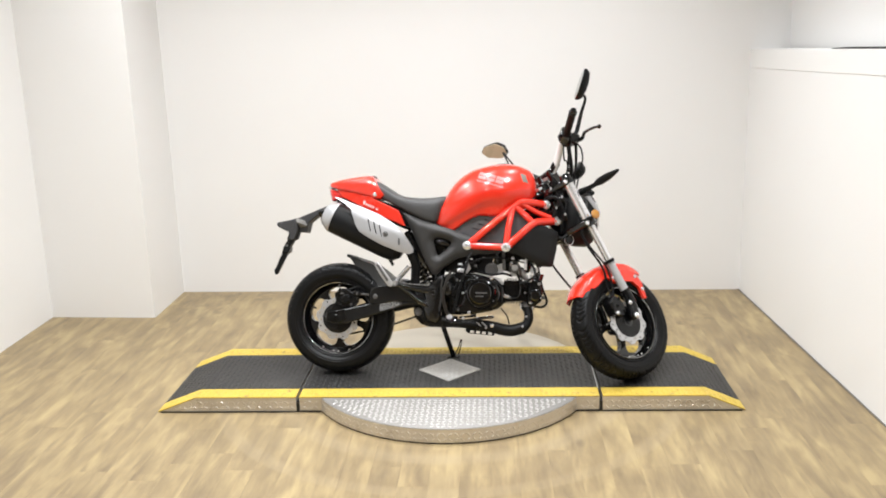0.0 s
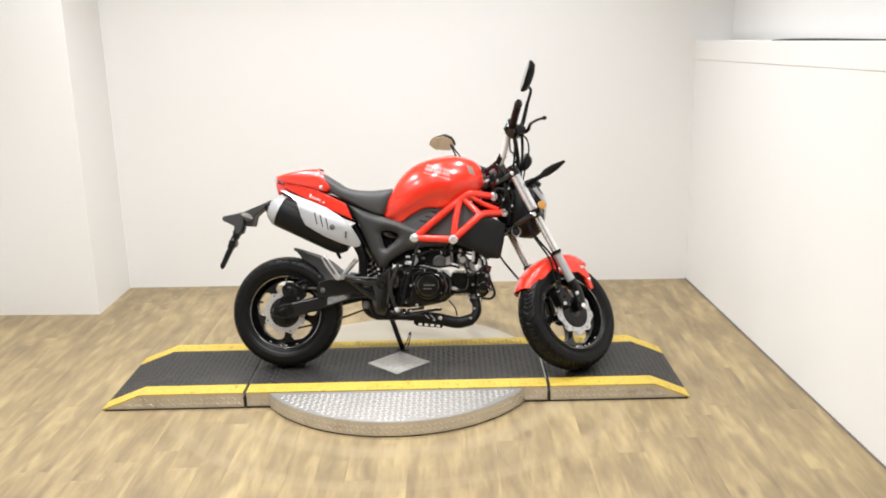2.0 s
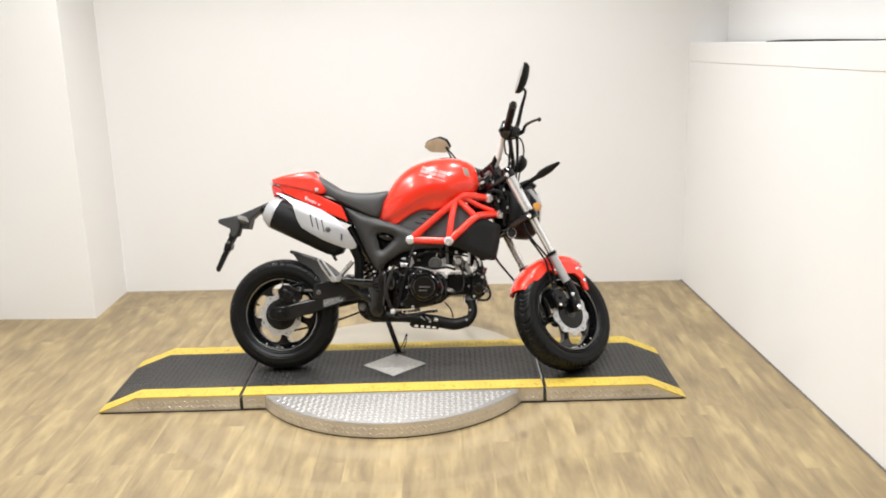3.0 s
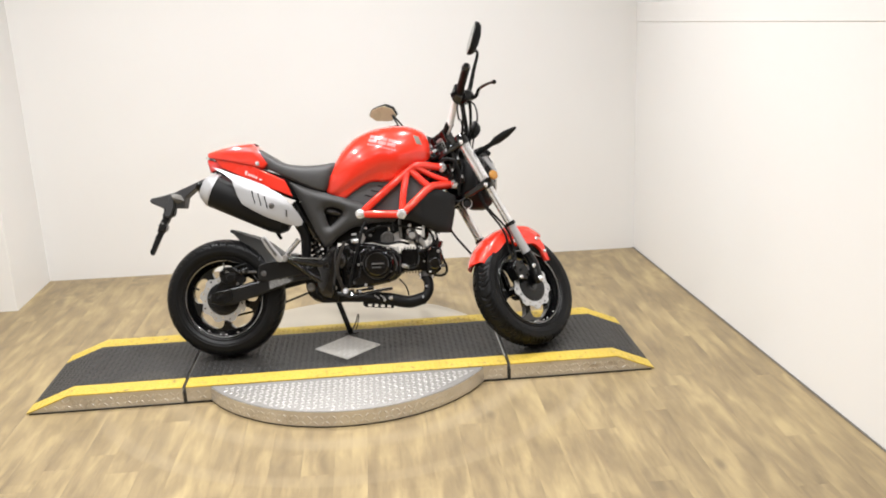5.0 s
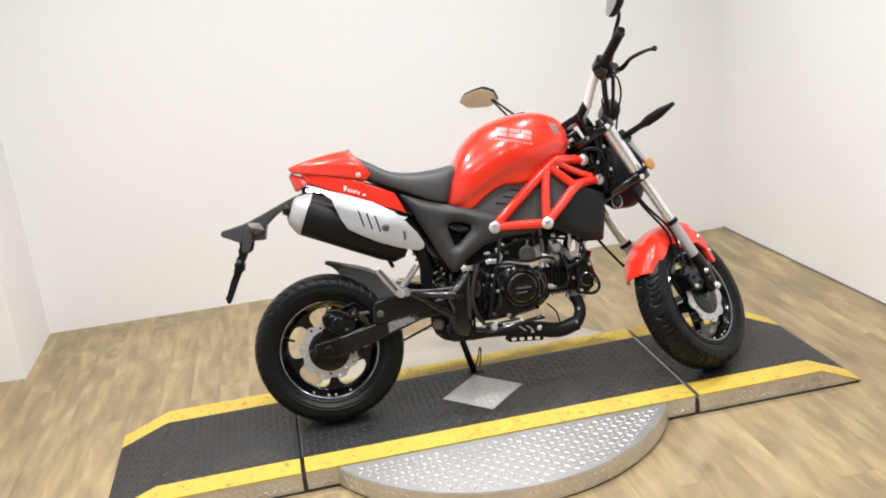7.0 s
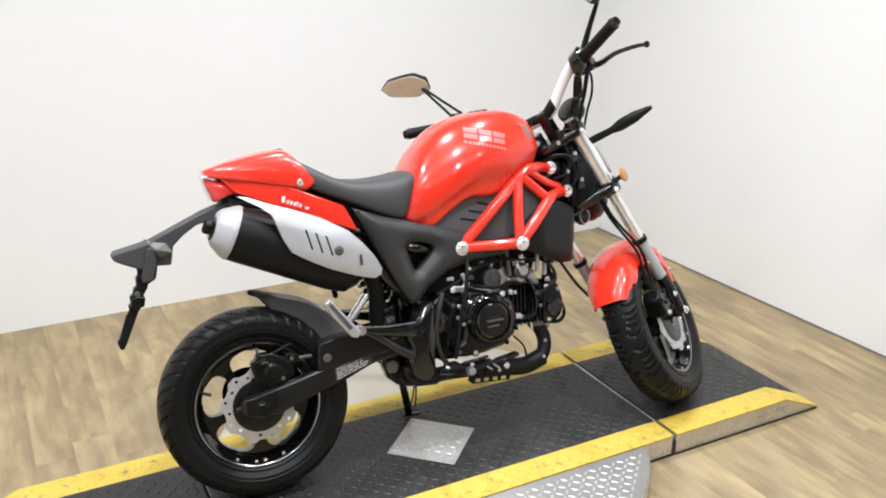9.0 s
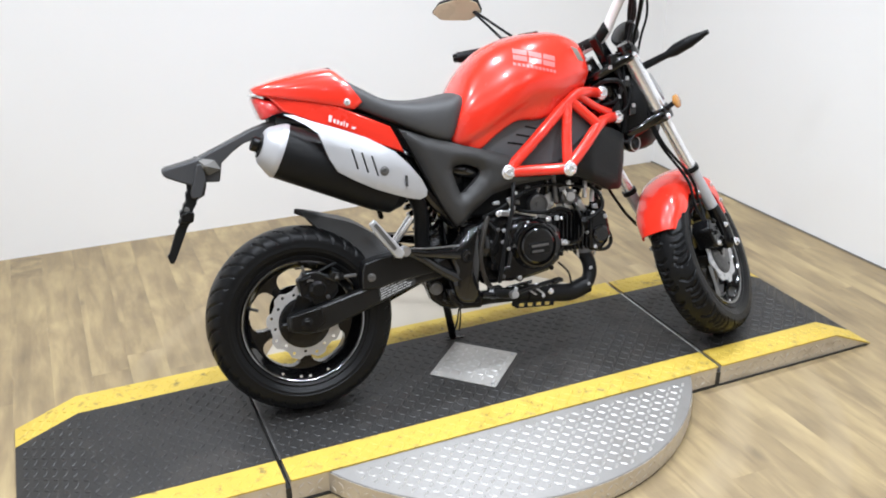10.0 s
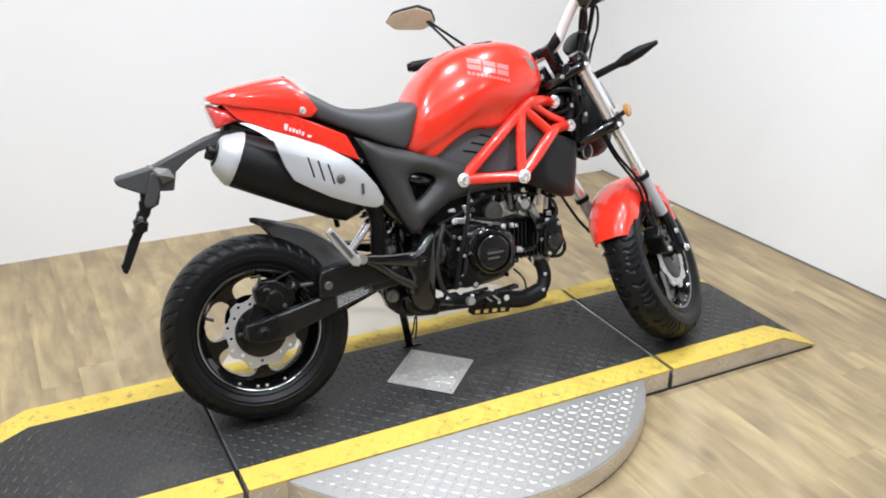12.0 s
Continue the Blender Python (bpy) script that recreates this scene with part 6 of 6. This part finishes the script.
for x, y, z in ((0.902, -0.062, 0.775), (0.948, -0.068, 0.742), (0.925, -0.06, 0.695), (0.962, -0.07, 0.668)):
    part("cable_clip", prism([(x, z), (x + 0.007, z), (x + 0.006, z + 0.010), (x + 0.001, z + 0.010)], y - 0.004, y + 0.004), STEEL, bike)

# handlebar and controls
for pts, r in (
    ([(0.07, -0.185, 0.285), (0.03, -0.19, 0.255), (0.03, -0.165, 0.215), (0.07, -0.13, 0.21), (0.085, -0.10, 0.17)], 0.0035),
    ([(0.085, -0.20, 0.27), (0.12, -0.19, 0.235), (0.125, -0.165, 0.19), (0.11, -0.13, 0.15), (0.08, -0.08, 0.08)], 0.0035),
    ([(0.06, -0.19, 0.28), (0.072, -0.165, 0.24), (0.065, -0.13, 0.19), (0.04, -0.08, 0.12)], 0.0045),
):
    part("cable", tube(pts, r, 8), BLACK, bike, "black control cable", STEER)
bar = part("handlebar", tube([(0.066, -0.205, 0.306), (0.07, -0.165, 0.290), (0.066, -0.11, 0.25), (0.052, -0.05, 0.206), (0.052, 0.05, 0.206), (0.066, 0.11, 0.25), (0.07, 0.165, 0.290), (0.066, 0.205, 0.306)], 0.0135, 14), BARMETAL, bike, "polished tubular handlebar", STEER)
for sy in (-1, 1):
    part("grip_sleeve", tube([(0.052, sy * 0.001, 0.206), (0.052, sy * 0.04, 0.206), (0.056, sy * 0.072, 0.222), (0.066, sy * (0.11 if sy > 0 else 0.078), 0.25 if sy > 0 else 0.226)] + ([(0.07, 0.165, 0.29)] if sy > 0 else []), 0.0165, 12, 3), BLACK, bar, "black sleeve at the clamp")
    part("riser", prism([(0.026, 0.143), (0.078, 0.143), (0.072, 0.222), (0.032, 0.222)], sy * 0.022, sy * 0.05), GLOSS, bar, "black handlebar clamp", bevel=0.006)
    g0, g1 = (0.058, sy * 0.216, 0.302), (0.018, sy * 0.345, 0.350)
    along = [tuple(Vector(g0).lerp(Vector(g1), s)) for s in (0.0, 0.06, 0.12, 0.9, 1.0)]
    grip = part("grip", tube(along, [0.019, 0.019, 0.0155, 0.0155, 0.017], 16, 2), BLACK, bar, "black rubber grip")
    tip = Vector(g1) - Vector(g0)
    tip.normalize()
    part("bar_end", tube([tuple(Vector(g1) - tip * 0.002), tuple(Vector(g1) + tip * 0.014)], [0.015, 0.012], 14, 1), GLOSS, grip)
    pod = Vector((0.062, sy * 0.202, 0.299))
    part("switch_pod", loft([[tuple(pod + Vector((0.027 * c * f, sy * d, 0.032 * s * f + d * 0.45))) for c, s in ((math.cos(a), math.sin(a)) for a in (k * math.pi / 8 for k in range(16)))] for d, f in ((-0.026, 0.7), (-0.02, 1.0), (0.012, 1.0), (0.018, 0.75))]), GLOSS, bar, "black switch housing", angle=40)
    part("switch_button", box(0.028, 0.042, sy * 0.2 - 0.008, sy * 0.2 + 0.008, 0.300, 0.312), CASTING, bar, bevel=0.002)
    rx, ry, rz = 0.092, sy * 0.196, 0.284
    perch = part("lever_perch", prism([(rx - 0.034, rz - 0.024), (rx + 0.014, rz - 0.034), (rx + 0.024, rz - 0.004), (rx - 0.02, rz + 0.022)], ry - 0.03, ry + 0.026), CASTING, bar, "black lever perch", bevel=0.006)
    lever = [(0.100, sy * 0.195, 0.268), (0.106, sy * 0.235, 0.258), (0.082, sy * 0.29, 0.268), (0.076, sy * 0.345, 0.262), (0.076, sy * 0.372, 0.254)]
    part("lever", add(tube(lever, [0.0095, 0.0085, 0.0065, 0.0055, 0.005], 10, 4), moved(bmesh_ball(0.009), Matrix.Translation((0.076, sy * 0.378, 0.252)))), GLOSS, bar, "black hand lever with a ball end")
    part("cable", tube([(0.098, sy * 0.205, 0.275), (0.104, sy * 0.185, 0.245), (0.105, sy * 0.15, 0.20), (0.10, sy * 0.11, 0.15), (0.07, sy * 0.06, 0.06)], [0.003, 0.0065, 0.006, 0.0035, 0.004], 8), BLACK, bike, "black control cable", STEER)
    part("cable", tube([(0.075, sy * 0.185, 0.275), (0.088, sy * 0.15, 0.235), (0.09, sy * 0.11, 0.17), (0.05, sy * 0.07, 0.09)], [0.010, 0.009, 0.008, 0.005], 8), BLACK, bike, "black control cable", STEER)
    if sy > 0:
        cm, wide, back_dir = Vector((0.15, 0.345, 0.456)), Vector((-0.146, 0.88, 0.457)), Vector((0.94, -0.04, 0.32))
    else:
        cm, wide, back_dir = Vector((0.149, -0.326, 0.456)), Vector((-0.286, 0.706, -0.651)), Vector((0.68, -0.33, -0.655))
    wide.normalize()
    back_dir = (back_dir - wide * back_dir.dot(wide)).normalized()
    turn = Matrix((back_dir, wide, back_dir.cross(wide))).transposed().to_4x4()
    place = STEER @ Matrix.Translation(cm) @ turn
    size = 1.08 if sy > 0 else 0.93
    outline = [(-sy * a * size, b * size) for a, b in ((-0.074, -0.004), (-0.05, 0.024), (-0.01, 0.036), (0.03, 0.044), (0.066, 0.026), (0.072, -0.008), (0.03, -0.034), (-0.05, -0.030))]
    if sy < 0:
        outline.reverse()
    outline = [(p[0] + (q[0] - p[0]) * f, p[1] + (q[1] - p[1]) * f) for p, q in zip(outline, outline[1:] + outline[:1]) for f in (0.10, 0.90)]
    rings = [[(0.0, a, b) for a, b in outline], [(0.014, a * 0.98, b * 0.98) for a, b in outline], [(0.027, a * 0.8, b * 0.78) for a, b in outline], [(0.033, a * 0.4, b * 0.4) for a, b in outline]]
    mirror = part("mirror", loft(rings), BLACK, bike, "black hexagonal rear-view mirror", place, bevel=0.003, angle=40)
    part("mirror_glass", loft([[(0.0, a * 0.96, b * 0.95) for a, b in outline], [(-0.0012, a * 0.95, b * 0.94) for a, b in outline]]), MIRROR if sy > 0 else GLASS, mirror, "mirror glass under a beige protective film" if sy > 0 else "bare mirror glass")
    joint = cm + back_dir * 0.016 - wide * 0.035 if sy > 0 else cm + back_dir * 0.018 + wide * 0.04
    if sy < 0:
        part("mirror_stem", tube([(0.108, -0.198, 0.288), (0.140, -0.198, 0.304), (0.161, -0.245, 0.356), (0.179, -0.288, 0.400), tuple(joint)], [0.0095, 0.0095, 0.0075, 0.0058, 0.0055], 10, 4), BLACK, bike, "black mirror stem", STEER)
    else:
        for dy in (-0.018, 0.016):
            part("mirror_stem", tube([(0.086, 0.204 + dy, 0.303), tuple(Vector((0.086, 0.204 + dy, 0.303)).lerp(joint, 0.5)), tuple(joint)], [0.0042, 0.0038, 0.0038], 10, 2), BLACK, bike, "thin black mirror stem rod", STEER)

# floor planks
PLANK_W, PLANK_L = 0.105, 1.22
plank_mesh = None
random.seed(4)
columns = int((2.25 - LEFT_X) / PLANK_W) + 1
for i in range(columns):
    start = REAR_Y - random.random() * PLANK_L
    for j in range(7):
        y = start + j * PLANK_L
        x = LEFT_X + (i + 0.5) * PLANK_W
        if y + PLANK_L < REAR_Y + 0.02 or y > BACK_Y - 0.02:
            continue
        if plank_mesh is None:
            w, l = PLANK_W / 2 - 0.00004, PLANK_L / 2 - 0.00004
            bm = loft([[(-w, -l, -0.004), (w, -l, -0.004), (w, l, -0.004), (-w, l, -0.004)], [(-w, -l, -0.0001), (w, -l, -0.0001), (w, l, -0.0001), (-w, l, -0.0001)], [(-w + 0.0001, -l + 0.0001, 0), (w - 0.0001, -l + 0.0001, 0), (w - 0.0001, l - 0.0001, 0), (-w + 0.0001, l - 0.0001, 0)]])
            plank_mesh = bpy.data.meshes.new("plank")
            bm.to_mesh(plank_mesh)
            bm.free()
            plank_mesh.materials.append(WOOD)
        ob = new("plank", plank_mesh)
        ob.parent = floor
        low, high = max(y, REAR_Y), min(y + PLANK_L, BACK_Y)
        ob.location = (x, (low + high) / 2, 0)
        ob.scale = (1, (high - low) / PLANK_L, 1)
